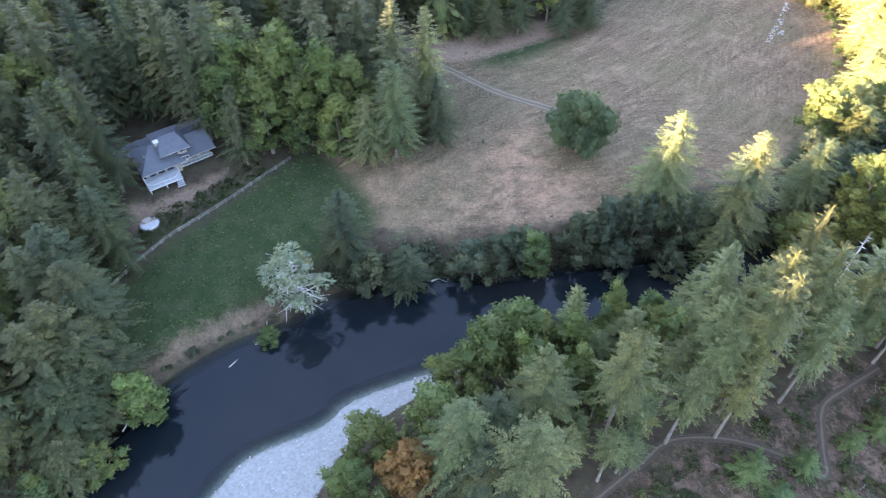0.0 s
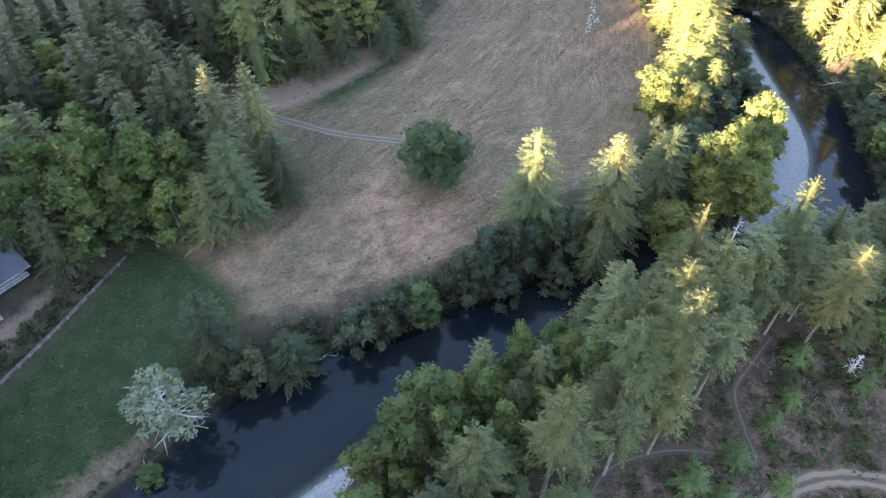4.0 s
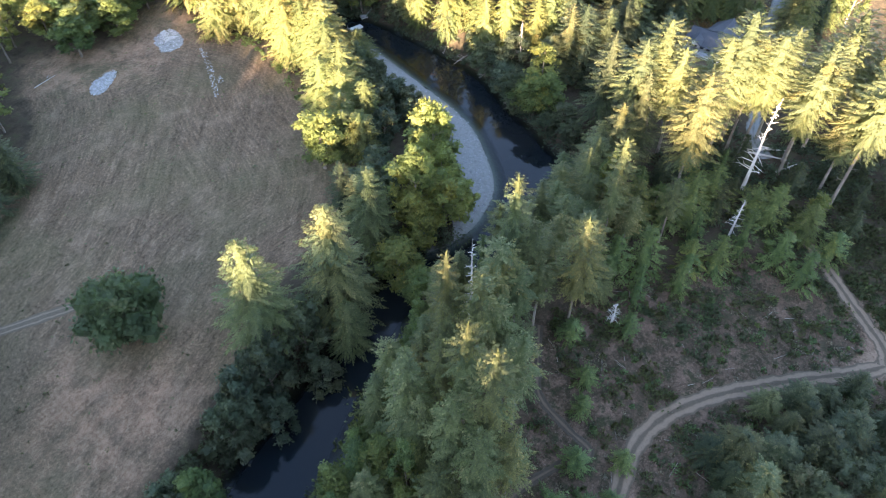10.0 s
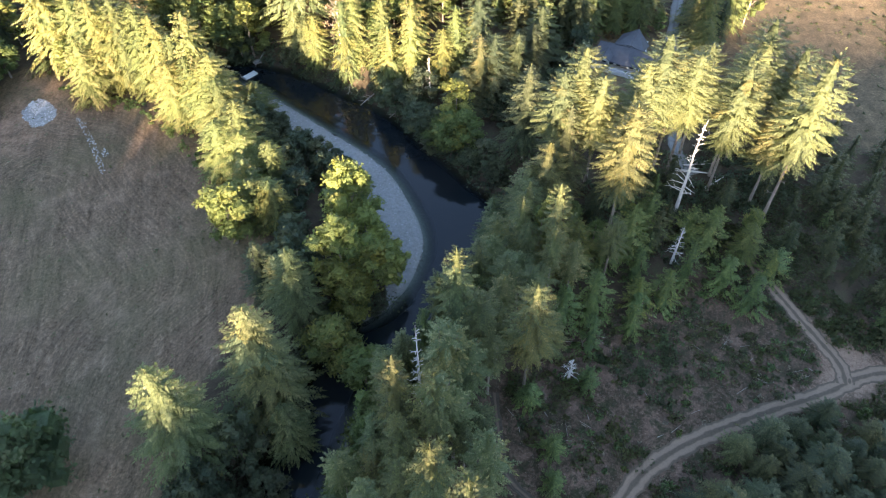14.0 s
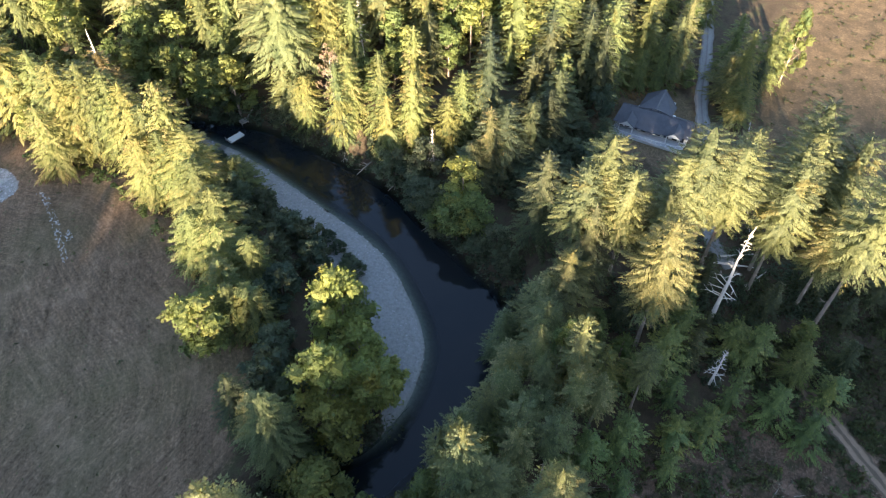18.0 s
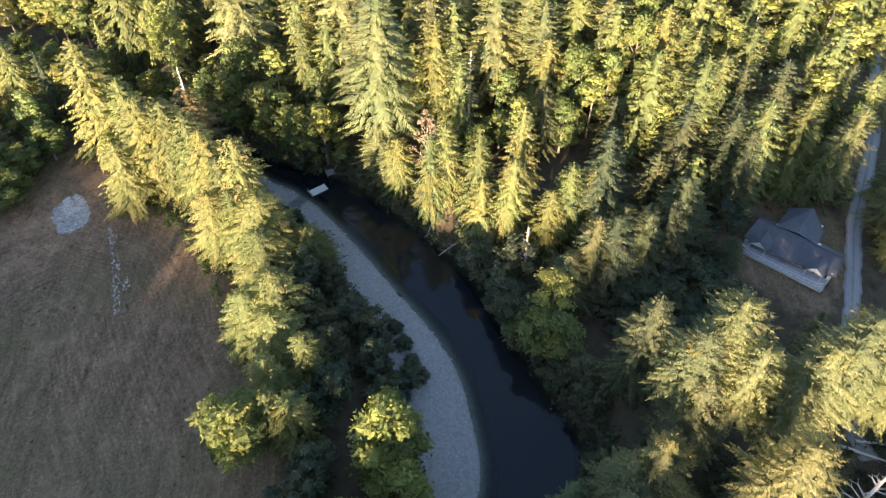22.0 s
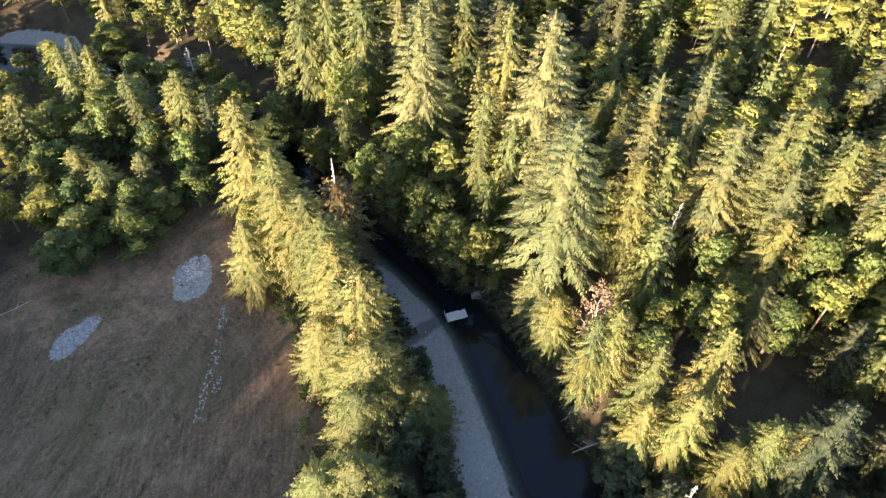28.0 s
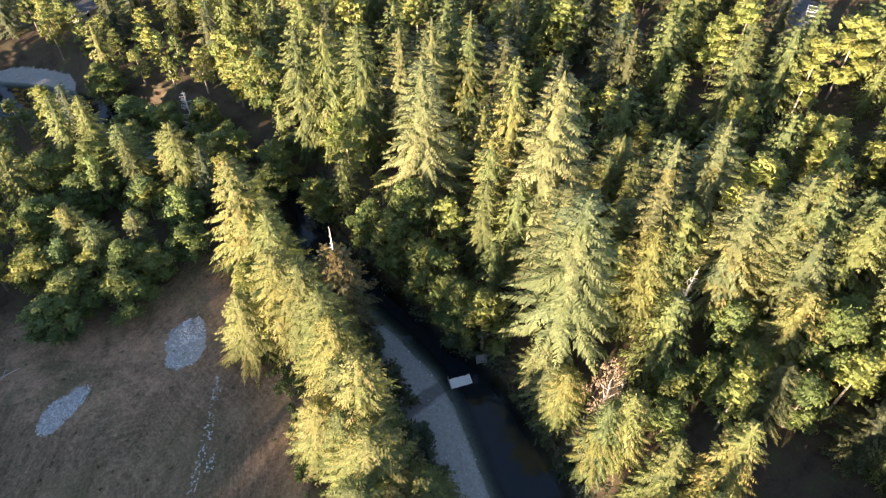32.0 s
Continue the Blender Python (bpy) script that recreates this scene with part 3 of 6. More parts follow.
def build_ground():
    xs, ys = spread(-150, 335, 1.6, 2600), spread(-30, 372, 1.6, 2600)
    gx, gy = np.meshgrid(xs, ys)
    gz = height(gx, gy)
    nx, ny = len(xs), len(ys)
    me = bpy.data.meshes.new("ground")
    me.vertices.add(nx * ny)
    me.vertices.foreach_set("co", np.stack([gx, gy, gz], 2).astype(np.float32).ravel())
    i = (np.arange(ny - 1)[:, None] * nx + np.arange(nx - 1)[None, :]).ravel()
    quads = np.stack([i, i + 1, i + nx + 1, i + nx], 1).astype(np.int32)
    me.loops.add(4 * len(quads))
    me.loops.foreach_set("vertex_index", quads.ravel())
    me.polygons.add(len(quads))
    me.polygons.foreach_set("loop_start", np.arange(0, 4 * len(quads), 4, dtype=np.int32))
    me.polygons.foreach_set("use_smooth", np.ones(len(quads), bool))
    me.update(calc_edges=True)

    def mask(name, rings, edge):
        v = np.full(gx.shape, -1e9)
        for r in rings:
            v = np.maximum(v, area(gx, gy, r))
        a = me.attributes.new(name, "FLOAT", "POINT")
        a.data.foreach_set("value", np.clip(0.5 + v / edge, 0, 1).astype(np.float32).ravel())
    me.attributes.new("rim", "FLOAT", "POINT").data.foreach_set("value", np.clip(area(gx, gy, FIELD), 0, 60).astype(np.float32).ravel())
    mask("lens_dim", (LENS_DIM,), 16.0)
    mask("shoal", (along(BANK_S[:90], -0.3, 4.0), along(BANK_N[86:140], -4.0, 0.3)), 1.5)
    mask("field", (FIELD, YARD_B), 5.0)
    mask("straw", (STRAW, STRAW_2), 12.0)
    mask("lawn", (LAWN, GREEN_N), 8.0)
    mask("slash", (CLEARING,), 10.0)
    mask("earth", (BARE_N, YARD_A, FORK, along(stretch_of(BANK_N, -62, -30, 44, 84), 1.8, 3.0)), 6.0)
    mask("dim_brown", (BROWN,), 8.0)
    mask("gravel", (BAR_A, BAR_B, BAR_C, BAR_D, GRAVEL_A, GRAVEL_B), 2.0)
    mask("wet", (WET_STRIP,), 2.0)
    me.materials.append(GROUND)
    return tagged(new("ground", me), "dry hay field, lawn, clearing and forest floor", "ground", kind="structure")


build_ground()


def build_water():
    n = 260
    a, b = resample(BANK_N, n), resample(BANK_S, n)
    out = (b - a) / np.linalg.norm(b - a, axis=1)[:, None]
    a, b = a - out * 4, b + out * 4
    bm = bmesh.new()
    lay = bm.verts.layers.float.new("depth")
    k = np.linspace(0, 1, 29)[None, :, None]
    grid = a[:, None, :] + (b - a)[:, None, :] * k
    deep = LEVEL - height(grid[..., 0], grid[..., 1])
    rows = []
    for i in range(n):
        rows.append([bm.verts.new((*grid[i, j], LEVEL)) for j in range(29)])
        for j in range(29):
            rows[-1][j][lay] = max(0.0, float(deep[i, j]))
    for r, s in zip(rows[:-1], rows[1:]):
        for k in range(28):
            bm.faces.new((r[k], r[k + 1], s[k + 1], s[k]))
    bmesh.ops.recalc_face_normals(bm, faces=bm.faces)
    ob = part("water", bm, WATER)
    return tagged(ob, "dark still river reflecting the sky and trees", "river", kind="structure")


build_water()


def build_road(name, pts, width, material, label, lift=0.05):
    line = smooth_line(pts, 10)
    d = np.gradient(line, axis=0)
    side = np.stack([-d[:, 1], d[:, 0]], 1) / np.linalg.norm(d, axis=1)[:, None]
    cols = np.linspace(-1, 1, 9)
    wob = 1 + (0.10 if width < 4 else 0.03) * np.sin(np.arange(len(line)) * 0.9) + 0.07 * np.sin(np.arange(len(line)) * 2.3)
    p = line[:, None, :] + side[:, None, :] * (cols * width / 2)[None, :, None] * wob[:, None, None]
    z = height(p[..., 0], p[..., 1]) + lift - 0.05 * np.exp(-((np.abs(cols) - 0.48) / 0.2) ** 2)[None, :] - 0.05 * (np.abs(cols) > 0.99)[None, :]
    bm = bmesh.new()
    lay = bm.verts.layers.float.new("across")
    rows = []
    for i in range(len(line)):
        row = []
        for k in range(9):
            v = bm.verts.new((*p[i, k], z[i, k]))
            v[lay] = float(cols[k])
            row.append(v)
        rows.append(row)
    for r, s in zip(rows[:-1], rows[1:]):
        for k in range(8):
            bm.faces.new((r[k], r[k + 1], s[k + 1], s[k]))
    bmesh.ops.recalc_face_normals(bm, faces=bm.faces)
    if sum(f.normal.z for f in bm.faces) < 0:
        bmesh.ops.reverse_faces(bm, faces=bm.faces)
    ob = part(name, bm, material)
    return tagged(ob, label, "track", kind="structure")


build_road("road_clearing", ((40, 8), (42, 20), (46, 31), (54, 37), (65, 39.5), (73, 38.5), (80, 35), (86, 30.5), (92, 25), (98, 19), (104, 13), (110, 8), (115, 0), (119, -14)), 3.3, TRACK, "dusty two-rut track curving through the clearing")
build_road("road_fork", ((107, 10.5), (111, 12), (115, 16), (119, 20.5), (124, 26), (130, 33), (134, 42)), 3.0, TRACK, "dirt track forking off into the young firs", 0.07)
build_road("road_field", ((-16, 172), (-8, 164), (2, 156), (14, 146.5), (28, 139), (40, 131)), 2.6, FIELD_TRACK, "faint pale wheel track across the hay field")
build_road("road_drive", ((150, 47), (155, 52), (164, 55), (178, 58.5), (190, 62), (204, 66), (227, 70), (250, 75), (280, 84)), 3.3, DRIVE, "grey gravel driveway between the trees")
build_road("road_yard", ((-82, 117), (-76, 121), (-69, 126.5), (-62, 132), (-57, 134)), 6.0, DRIVE, "grey paved yard behind the house")
build_road("path_clearing", ((18, 36), (25, 42), (32, 47), (38, 51), (48, 51), (56, 48), (61, 45), (62.5, 50), (65, 57), (71, 61), (78, 65)), 1.5, PATH, "narrow brown footpath along the forest edge", 0.06)


# ---- trees ----
def kites(p, d, length, half, sag, rng, roll):
    """Flat sprays: each starts at p, points along d, and sags at its tip."""
    n = len(p)
    up = np.array((0.0, 0.0, 1.0))
    s = np.cross(d, up)
    s /= np.linalg.norm(s, axis=1)[:, None] + 1e-6
    u = np.cross(s, d)
    a = rng.normal(0, roll, n)[:, None]
    s = s * np.cos(a) + u * np.sin(a)
    l, w = length[:, None], half[:, None]
    drop = (sag * length)[:, None] * up
    mid = p + d * l * rng.uniform(0.4, 0.6, n)[:, None] - drop * 0.25
    return np.stack([p, mid + s * w, p + d * l - drop, mid - s * w], 1)


def conifer(seed, tall=28.0, wide=5.0, start=0.12, gap=0.75, count=6, shape=0.85, lift=0.35, sag=0.35, ragged=0.25, size=1.0, roll=0.3, belly=0.62):
    """A conifer's crown, whorl over whorl: each bough is a flat drooping frond with side twigs in pairs. Gives quads, their outward ways and their tone."""
    rng = np.random.default_rng(seed)
    ps, ds, ls, hs, ts = [], [], [], [], []
    z = tall * start
    while z < tall - 0.4:
        k = (z / tall - start) / (1 - start)
        reach = wide * (1 - k) ** shape * (belly + (1 - belly) * min(1, k * (5 if belly > 0.5 else 2.6) + 0.1)) + 0.35
        n = max(4, int(round(count * (0.62 + 0.38 * (1 - k)))))
        turn, ring = rng.uniform(0, 6.28), rng.normal(1, ragged * 0.45)
        for i in range(n):
            a = turn + 6.283 * i / n + rng.normal(0, 0.22)
            L = reach * ring * (1 + rng.normal(0, ragged))
            if L < 0.4:
                continue
            e = lift * (k * 1.7 - 0.6) + rng.normal(0, 0.10)
            out = np.array((math.cos(a), math.sin(a), 0.0))
            first = 0.42 if L > 2.2 else 0.15
            m = max(2, int(round(L * (1 - first) / (0.60 * size))))
            u = first + (1 - first) * (np.arange(m) + rng.uniform(0.1, 0.6)) / m
            b = out * (L * u)[:, None]
            b[:, 2] = z + L * u * math.tan(e) - sag * 0.5 * L * u ** 2
            slope = math.tan(e) - sag * u
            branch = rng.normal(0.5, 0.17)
            for sd in (-1, 1):
                t = a + sd * rng.uniform(0.62, 0.98, m)
                d = np.stack([np.cos(t), np.sin(t), slope * 0.8 - 0.10 + rng.normal(0, 0.10, m)], 1)
                ps.append(b)
                ds.append(d / np.linalg.norm(d, axis=1)[:, None])
                l = (0.30 * L * (1.02 - u) + 0.52 * size) * rng.uniform(0.8, 1.25, m)
                ls.append(l)
                hs.append(0.09 * l + rng.uniform(0.10, 0.17, m) * size)
                # Bough ends toned lighter: new growth, and the light they catch put into colour.
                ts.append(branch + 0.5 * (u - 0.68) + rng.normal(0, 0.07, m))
            tip = out + np.array((0, 0, math.tan(e) - sag * 0.95))
            ps.append(b[-1:] - out * 0.2 * size)
            ds.append((tip / np.linalg.norm(tip))[None, :])
            ls.append(np.array([0.10 * L + 0.75 * size]))
            hs.append(np.array([0.20 * size]))
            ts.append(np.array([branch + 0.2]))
        z += gap * (1.2 - 0.5 * k) * rng.uniform(0.8, 1.2)
    for i in range(6):
        a = i * 2.4
        d = np.array((math.cos(a) * 0.35, math.sin(a) * 0.35, 1.0))
        ps.append(np.array([[0, 0, tall - 1.4 + 0.2 * i]]))
        ds.append((d / np.linalg.norm(d))[None, :])
        ls.append(np.array([0.9]))
        hs.append(np.array([0.14]))
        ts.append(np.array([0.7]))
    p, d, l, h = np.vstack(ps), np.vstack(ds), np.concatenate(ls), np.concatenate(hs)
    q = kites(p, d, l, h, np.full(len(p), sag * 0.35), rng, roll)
    # Core tone is low: the shade in gaps between boughs, put into colour.
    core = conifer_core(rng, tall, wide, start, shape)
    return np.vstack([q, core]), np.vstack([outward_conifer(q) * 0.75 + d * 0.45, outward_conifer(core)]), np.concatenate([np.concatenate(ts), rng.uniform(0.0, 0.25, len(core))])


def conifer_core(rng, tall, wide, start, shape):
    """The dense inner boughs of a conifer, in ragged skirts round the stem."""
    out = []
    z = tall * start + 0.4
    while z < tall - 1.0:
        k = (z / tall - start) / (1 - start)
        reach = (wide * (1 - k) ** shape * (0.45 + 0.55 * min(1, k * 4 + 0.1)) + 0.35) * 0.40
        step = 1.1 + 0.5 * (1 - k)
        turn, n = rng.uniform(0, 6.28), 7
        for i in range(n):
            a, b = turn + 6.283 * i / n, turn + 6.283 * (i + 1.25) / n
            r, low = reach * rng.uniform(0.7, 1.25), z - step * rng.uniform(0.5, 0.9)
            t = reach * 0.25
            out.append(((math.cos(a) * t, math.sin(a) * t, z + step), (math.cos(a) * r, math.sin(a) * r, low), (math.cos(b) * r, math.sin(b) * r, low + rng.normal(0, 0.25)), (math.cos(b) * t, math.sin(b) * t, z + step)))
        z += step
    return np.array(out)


LOBE = np.array([[(-1, -1, -1), (1, -1, -1), (1, -1, 1), (-1, -1, 1)], [(1, -1, -1), (1, 1, -1), (1, 1, 1), (1, -1, 1)], [(1, 1, -1), (-1, 1, -1), (-1, 1, 1), (1, 1, 1)],
                 [(-1, 1, -1), (-1, -1, -1), (-1, -1, 1), (-1, 1, 1)], [(-1, -1, 1), (1, -1, 1), (1, 1, 1), (-1, 1, 1)], [(-1, -1, -1), (-1, 1, -1), (1, 1, -1), (1, -1, -1)]], float) * 0.62


def broadleaf(seed, tall=18.0, wide=6.0, base=0.22, lobes=34, leaves=60, lobe=1.75, leaf=0.62, upright=0.0, full=True):
    """The leaf clumps of a broad crown: lobes round the limbs' ends, with gaps between them."""
    rng = np.random.default_rng(seed)
    out, ways, tones = [], [], []
    low, high = tall * base, tall
    for i in range(lobes):
        k = (i + 0.5) / lobes
        k = k ** 0.85
        z = low + (high - low) * (0.06 + 0.88 * k)
        prof = math.sin(math.pi * min(1, 0.18 + 0.80 * k)) ** (0.6 + upright)
        a = i * 2.39996 + rng.normal(0, 0.3)
        r = wide * prof * rng.uniform(0.35, 0.92)
        c = np.array((math.cos(a) * r, math.sin(a) * r, z + rng.normal(0, 0.4)))
        s = lobe * rng.uniform(0.65, 1.25) * (wide / 6)
        n = int(leaves * rng.uniform(0.7, 1.2))
        v = rng.normal(0, 1, (n, 3))
        v /= np.linalg.norm(v, axis=1)[:, None]
        v[:, 2] = np.where(v[:, 2] < -0.35, -v[:, 2], v[:, 2])
        p = c + v * s * rng.uniform(0.65, 1.1, n)[:, None] * np.array((1, 1, 0.8))
        d = v + rng.normal(0, 0.75, (n, 3)) + np.array((0, 0, -0.25))
        d /= np.linalg.norm(d, axis=1)[:, None]
        out.append(kites(p - d * 0.3, d, rng.uniform(0.75, 1.35, n) * leaf * 1.5, rng.uniform(0.5, 0.9, n) * leaf * 0.7, np.full(n, 0.12), rng, 0.9))
        ways.append(v)
        shade = rng.normal(0.5, 0.16)
        tones.append(shade + rng.normal(0, 0.12, n))
        if not full:
            continue
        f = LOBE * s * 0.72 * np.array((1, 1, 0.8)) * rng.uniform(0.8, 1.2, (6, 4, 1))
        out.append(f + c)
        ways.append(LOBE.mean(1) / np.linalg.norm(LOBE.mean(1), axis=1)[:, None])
        # Inside of a lobe is toned below its leaves: inner shade as colour.
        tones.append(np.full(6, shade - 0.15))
    return np.vstack(out), np.vstack(ways), np.concatenate(tones)


def outward_conifer(q, slope=0.45):
    """Outwards from a conifer's stem, and a little up."""
    c = q.mean(1)
    r = np.hypot(c[:, 0], c[:, 1])[:, None] + 1e-3
    o = np.concatenate([c[:, :2] / r, np.full((len(c), 1), slope)], 1)
    return o / np.linalg.norm(o, axis=1)[:, None]


def trunk_mesh(name, tall, r0, top=0.97, lean=0.02, limbs=0, wide=0.0, seed=0, mat=None, stubs=0):
    """A tapered, slightly crooked stem with limbs or dead stubs."""
    rng = random.Random(seed)
    bm = bmesh.new()
    pts = [Vector((rng.uniform(-1, 1) * lean * tall * k, rng.uniform(-1, 1) * lean * tall * k, tall * top * k)) for k in (0, 0.2, 0.42, 0.66, 0.85, 1)]
    pts[0] = Vector((0, 0, -0.6))
    rad = [r0 * 1.25, r0 * 0.9, r0 * 0.7, r0 * 0.46, r0 * 0.25, r0 * 0.08]
    for i in range(5):
        limb(bm, pts[i], pts[i + 1], rad[i], rad[i + 1], 7)
    for i in range(limbs):
        k = 0.28 + 0.6 * i / max(1, limbs)
        a = i * 2.4 + rng.uniform(-0.4, 0.4)
        p = Vector((0, 0, tall * top * k))
        L = wide * rng.uniform(0.55, 0.85) * (1 - 0.45 * k)
        q = p + Vector((math.cos(a) * L * 0.6, math.sin(a) * L * 0.6, L * 0.55))
        limb(bm, p, q, r0 * 0.35 * (1.1 - k), r0 * 0.2 * (1.1 - k), 5)
        limb(bm, q, q + Vector((math.cos(a + 0.3) * L * 0.4, math.sin(a + 0.3) * L * 0.4, L * 0.35)), r0 * 0.2 * (1.1 - k), 0.03, 4)
    for i in range(stubs):
        k = 0.22 + 0.75 * i / stubs
        a = rng.uniform(0, 6.28)
        L = wide * rng.uniform(0.5, 1.0) * (1.15 - k)
        p = Vector((0, 0, tall * top * k))
        q = p + Vector((math.cos(a) * L * 0.7, math.sin(a) * L * 0.7, rng.uniform(-0.1, 0.25) * L))
        limb(bm, p, q, 0.09, 0.055, 4)
        limb(bm, q, q + Vector((math.cos(a + 0.5) * L * 0.4, math.sin(a + 0.5) * L * 0.4, rng.uniform(-0.35, 0.1) * L)), 0.055, 0.02, 3)
        limb(bm, q, q + Vector((math.cos(a - 0.6) * L * 0.35, math.sin(a - 0.6) * L * 0.35, rng.uniform(-0.2, 0.3) * L)), 0.05, 0.02, 3)
    me = bpy.data.meshes.new(name)
    bm.to_mesh(me)
    bm.free()
    me.materials.append(mat or BARK)
    return me


KINDS = {}


def kind(key, name, label, category, group, tall, wide, crowns, trunks, mat):
    KINDS[key] = dict(name=name, label=label, category=category, group=group, tall=tall, wide=wide,
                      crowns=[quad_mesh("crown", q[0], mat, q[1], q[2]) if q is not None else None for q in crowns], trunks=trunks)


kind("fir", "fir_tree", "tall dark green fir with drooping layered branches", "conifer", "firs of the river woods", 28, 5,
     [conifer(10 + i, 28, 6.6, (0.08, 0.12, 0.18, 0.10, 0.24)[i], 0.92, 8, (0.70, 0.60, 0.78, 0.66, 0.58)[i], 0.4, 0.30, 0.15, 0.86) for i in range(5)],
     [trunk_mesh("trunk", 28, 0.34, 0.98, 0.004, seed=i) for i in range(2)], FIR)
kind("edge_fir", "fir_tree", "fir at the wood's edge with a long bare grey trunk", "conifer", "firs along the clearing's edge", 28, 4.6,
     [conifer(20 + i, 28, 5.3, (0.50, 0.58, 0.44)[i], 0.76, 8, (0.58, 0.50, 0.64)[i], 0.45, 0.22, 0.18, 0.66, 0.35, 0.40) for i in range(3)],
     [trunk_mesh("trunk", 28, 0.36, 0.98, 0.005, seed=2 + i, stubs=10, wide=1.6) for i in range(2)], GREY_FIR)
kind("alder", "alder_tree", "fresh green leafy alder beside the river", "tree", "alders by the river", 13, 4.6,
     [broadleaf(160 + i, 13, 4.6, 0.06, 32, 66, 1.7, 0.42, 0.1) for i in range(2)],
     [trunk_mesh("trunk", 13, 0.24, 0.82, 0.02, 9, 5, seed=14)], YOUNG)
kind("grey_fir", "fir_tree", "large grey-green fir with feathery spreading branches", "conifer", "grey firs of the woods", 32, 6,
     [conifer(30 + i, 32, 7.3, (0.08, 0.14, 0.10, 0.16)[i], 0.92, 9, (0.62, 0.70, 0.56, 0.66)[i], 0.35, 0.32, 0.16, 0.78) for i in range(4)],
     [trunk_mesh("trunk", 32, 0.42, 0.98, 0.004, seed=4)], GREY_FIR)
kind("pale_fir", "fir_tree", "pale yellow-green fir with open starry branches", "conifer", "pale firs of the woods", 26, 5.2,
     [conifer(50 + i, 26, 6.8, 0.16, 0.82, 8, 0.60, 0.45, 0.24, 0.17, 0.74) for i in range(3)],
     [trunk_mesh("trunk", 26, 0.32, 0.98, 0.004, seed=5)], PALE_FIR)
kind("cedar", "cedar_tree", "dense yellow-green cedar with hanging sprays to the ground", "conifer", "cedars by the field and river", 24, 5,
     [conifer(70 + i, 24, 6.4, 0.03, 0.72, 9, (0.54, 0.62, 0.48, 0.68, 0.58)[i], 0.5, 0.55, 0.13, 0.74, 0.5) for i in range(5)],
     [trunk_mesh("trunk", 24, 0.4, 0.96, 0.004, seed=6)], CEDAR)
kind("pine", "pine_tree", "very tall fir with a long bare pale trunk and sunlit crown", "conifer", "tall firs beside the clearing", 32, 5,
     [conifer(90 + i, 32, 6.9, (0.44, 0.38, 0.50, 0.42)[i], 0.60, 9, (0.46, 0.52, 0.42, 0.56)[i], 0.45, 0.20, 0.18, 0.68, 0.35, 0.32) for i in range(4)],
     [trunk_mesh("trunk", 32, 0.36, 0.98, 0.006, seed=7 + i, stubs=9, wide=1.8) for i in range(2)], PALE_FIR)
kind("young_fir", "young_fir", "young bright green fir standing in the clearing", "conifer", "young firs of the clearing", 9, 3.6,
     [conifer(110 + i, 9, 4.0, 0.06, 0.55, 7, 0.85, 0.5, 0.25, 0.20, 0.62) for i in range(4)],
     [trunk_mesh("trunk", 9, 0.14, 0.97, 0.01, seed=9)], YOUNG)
kind("maple", "maple_tree", "broad green leafy maple with a lobed crown", "tree", "broadleaf trees of the woods", 18, 6,
     [broadleaf(130 + i, 18, 6, (0.2, 0.15, 0.25, 0.1)[i], 38, 64, 1.75, 0.48, (0, 0.2, 0, 0.3)[i]) for i in range(4)],
     [trunk_mesh("trunk", 18, 0.34, 0.8, 0.02, 9, 6, seed=10 + i) for i in range(2)], MAPLE)
kind("poplar", "poplar_tree", "yellowing cottonwood with a rounded leafy crown", "tree", "yellow cottonwoods by the river", 16, 5.2,
     [broadleaf(150 + i, 16, 5.2, 0.12, 34, 72, 1.9, 0.44, 0.15) for i in range(3)],
     [trunk_mesh("trunk", 16, 0.3, 0.82, 0.02, 9, 5, seed=13)], POPLAR)
kind("willow", "willow_bush", "grey-green willow thicket leaning over the river bank", "bush", "willows on the river banks", 10, 4.8,
     [broadleaf(170 + i, 10, 4.8, 0.02, 30, 64, 1.7, 0.42, -0.2) for i in range(4)],
     [trunk_mesh("trunk", 10, 0.2, 0.75, 0.03, 8, 5, seed=15)], WILLOW)
kind("silver", "silver_tree", "silvery pale-leaved tree leaning over the water", "tree", "silver-leaved trees", 14, 4.2,
     [broadleaf(190 + i, 14, 4.2, 0.1, 36, 80, 1.5, 0.34, 0.1, False) for i in range(2)],
     [trunk_mesh("trunk", 14, 0.26, 0.95, 0.02, 12, 5, seed=16, mat=DEAD, stubs=40)], SILVER)
kind("oak", "round_tree", "lone round dark-leaved tree in the hay field", "tree", "", 11, 6.4,
     [broadleaf(201, 11, 6.4, 0.03, 40, 76, 2.1, 0.5, -0.1)], [trunk_mesh("trunk", 11, 0.4, 0.75, 0.02, 9, 6, seed=18)], OAK)
kind("rust", "maple_tree", "maple turning rusty orange above the gravel bar", "tree", "", 13, 5, [broadleaf(211, 13, 5, 0.1, 32, 58, 1.6, 0.55)], [trunk_mesh("trunk", 13, 0.3, 0.8, 0.02, 8, 5, seed=19)], RUST)
kind("dry", "bare_bush", "dry pinkish tree nearly bare of leaves", "tree", "", 12, 4.4, [broadleaf(221, 12, 4.4, 0.15, 26, 44, 1.5, 0.28, 0.0, False)], [trunk_mesh("trunk", 12, 0.22, 0.85, 0.02, 14, 5, seed=20, mat=DEAD)], DRY)
kind("snag", "dead_tree", "bleached dead tree with bare broken branches", "dead tree", "dead standing trees", 20, 3, [None], [trunk_mesh("trunk", 20, 0.3, 0.98, 0.012, seed=21 + i, stubs=34, wide=3.0, mat=DEAD) for i in range(2)], DEAD)
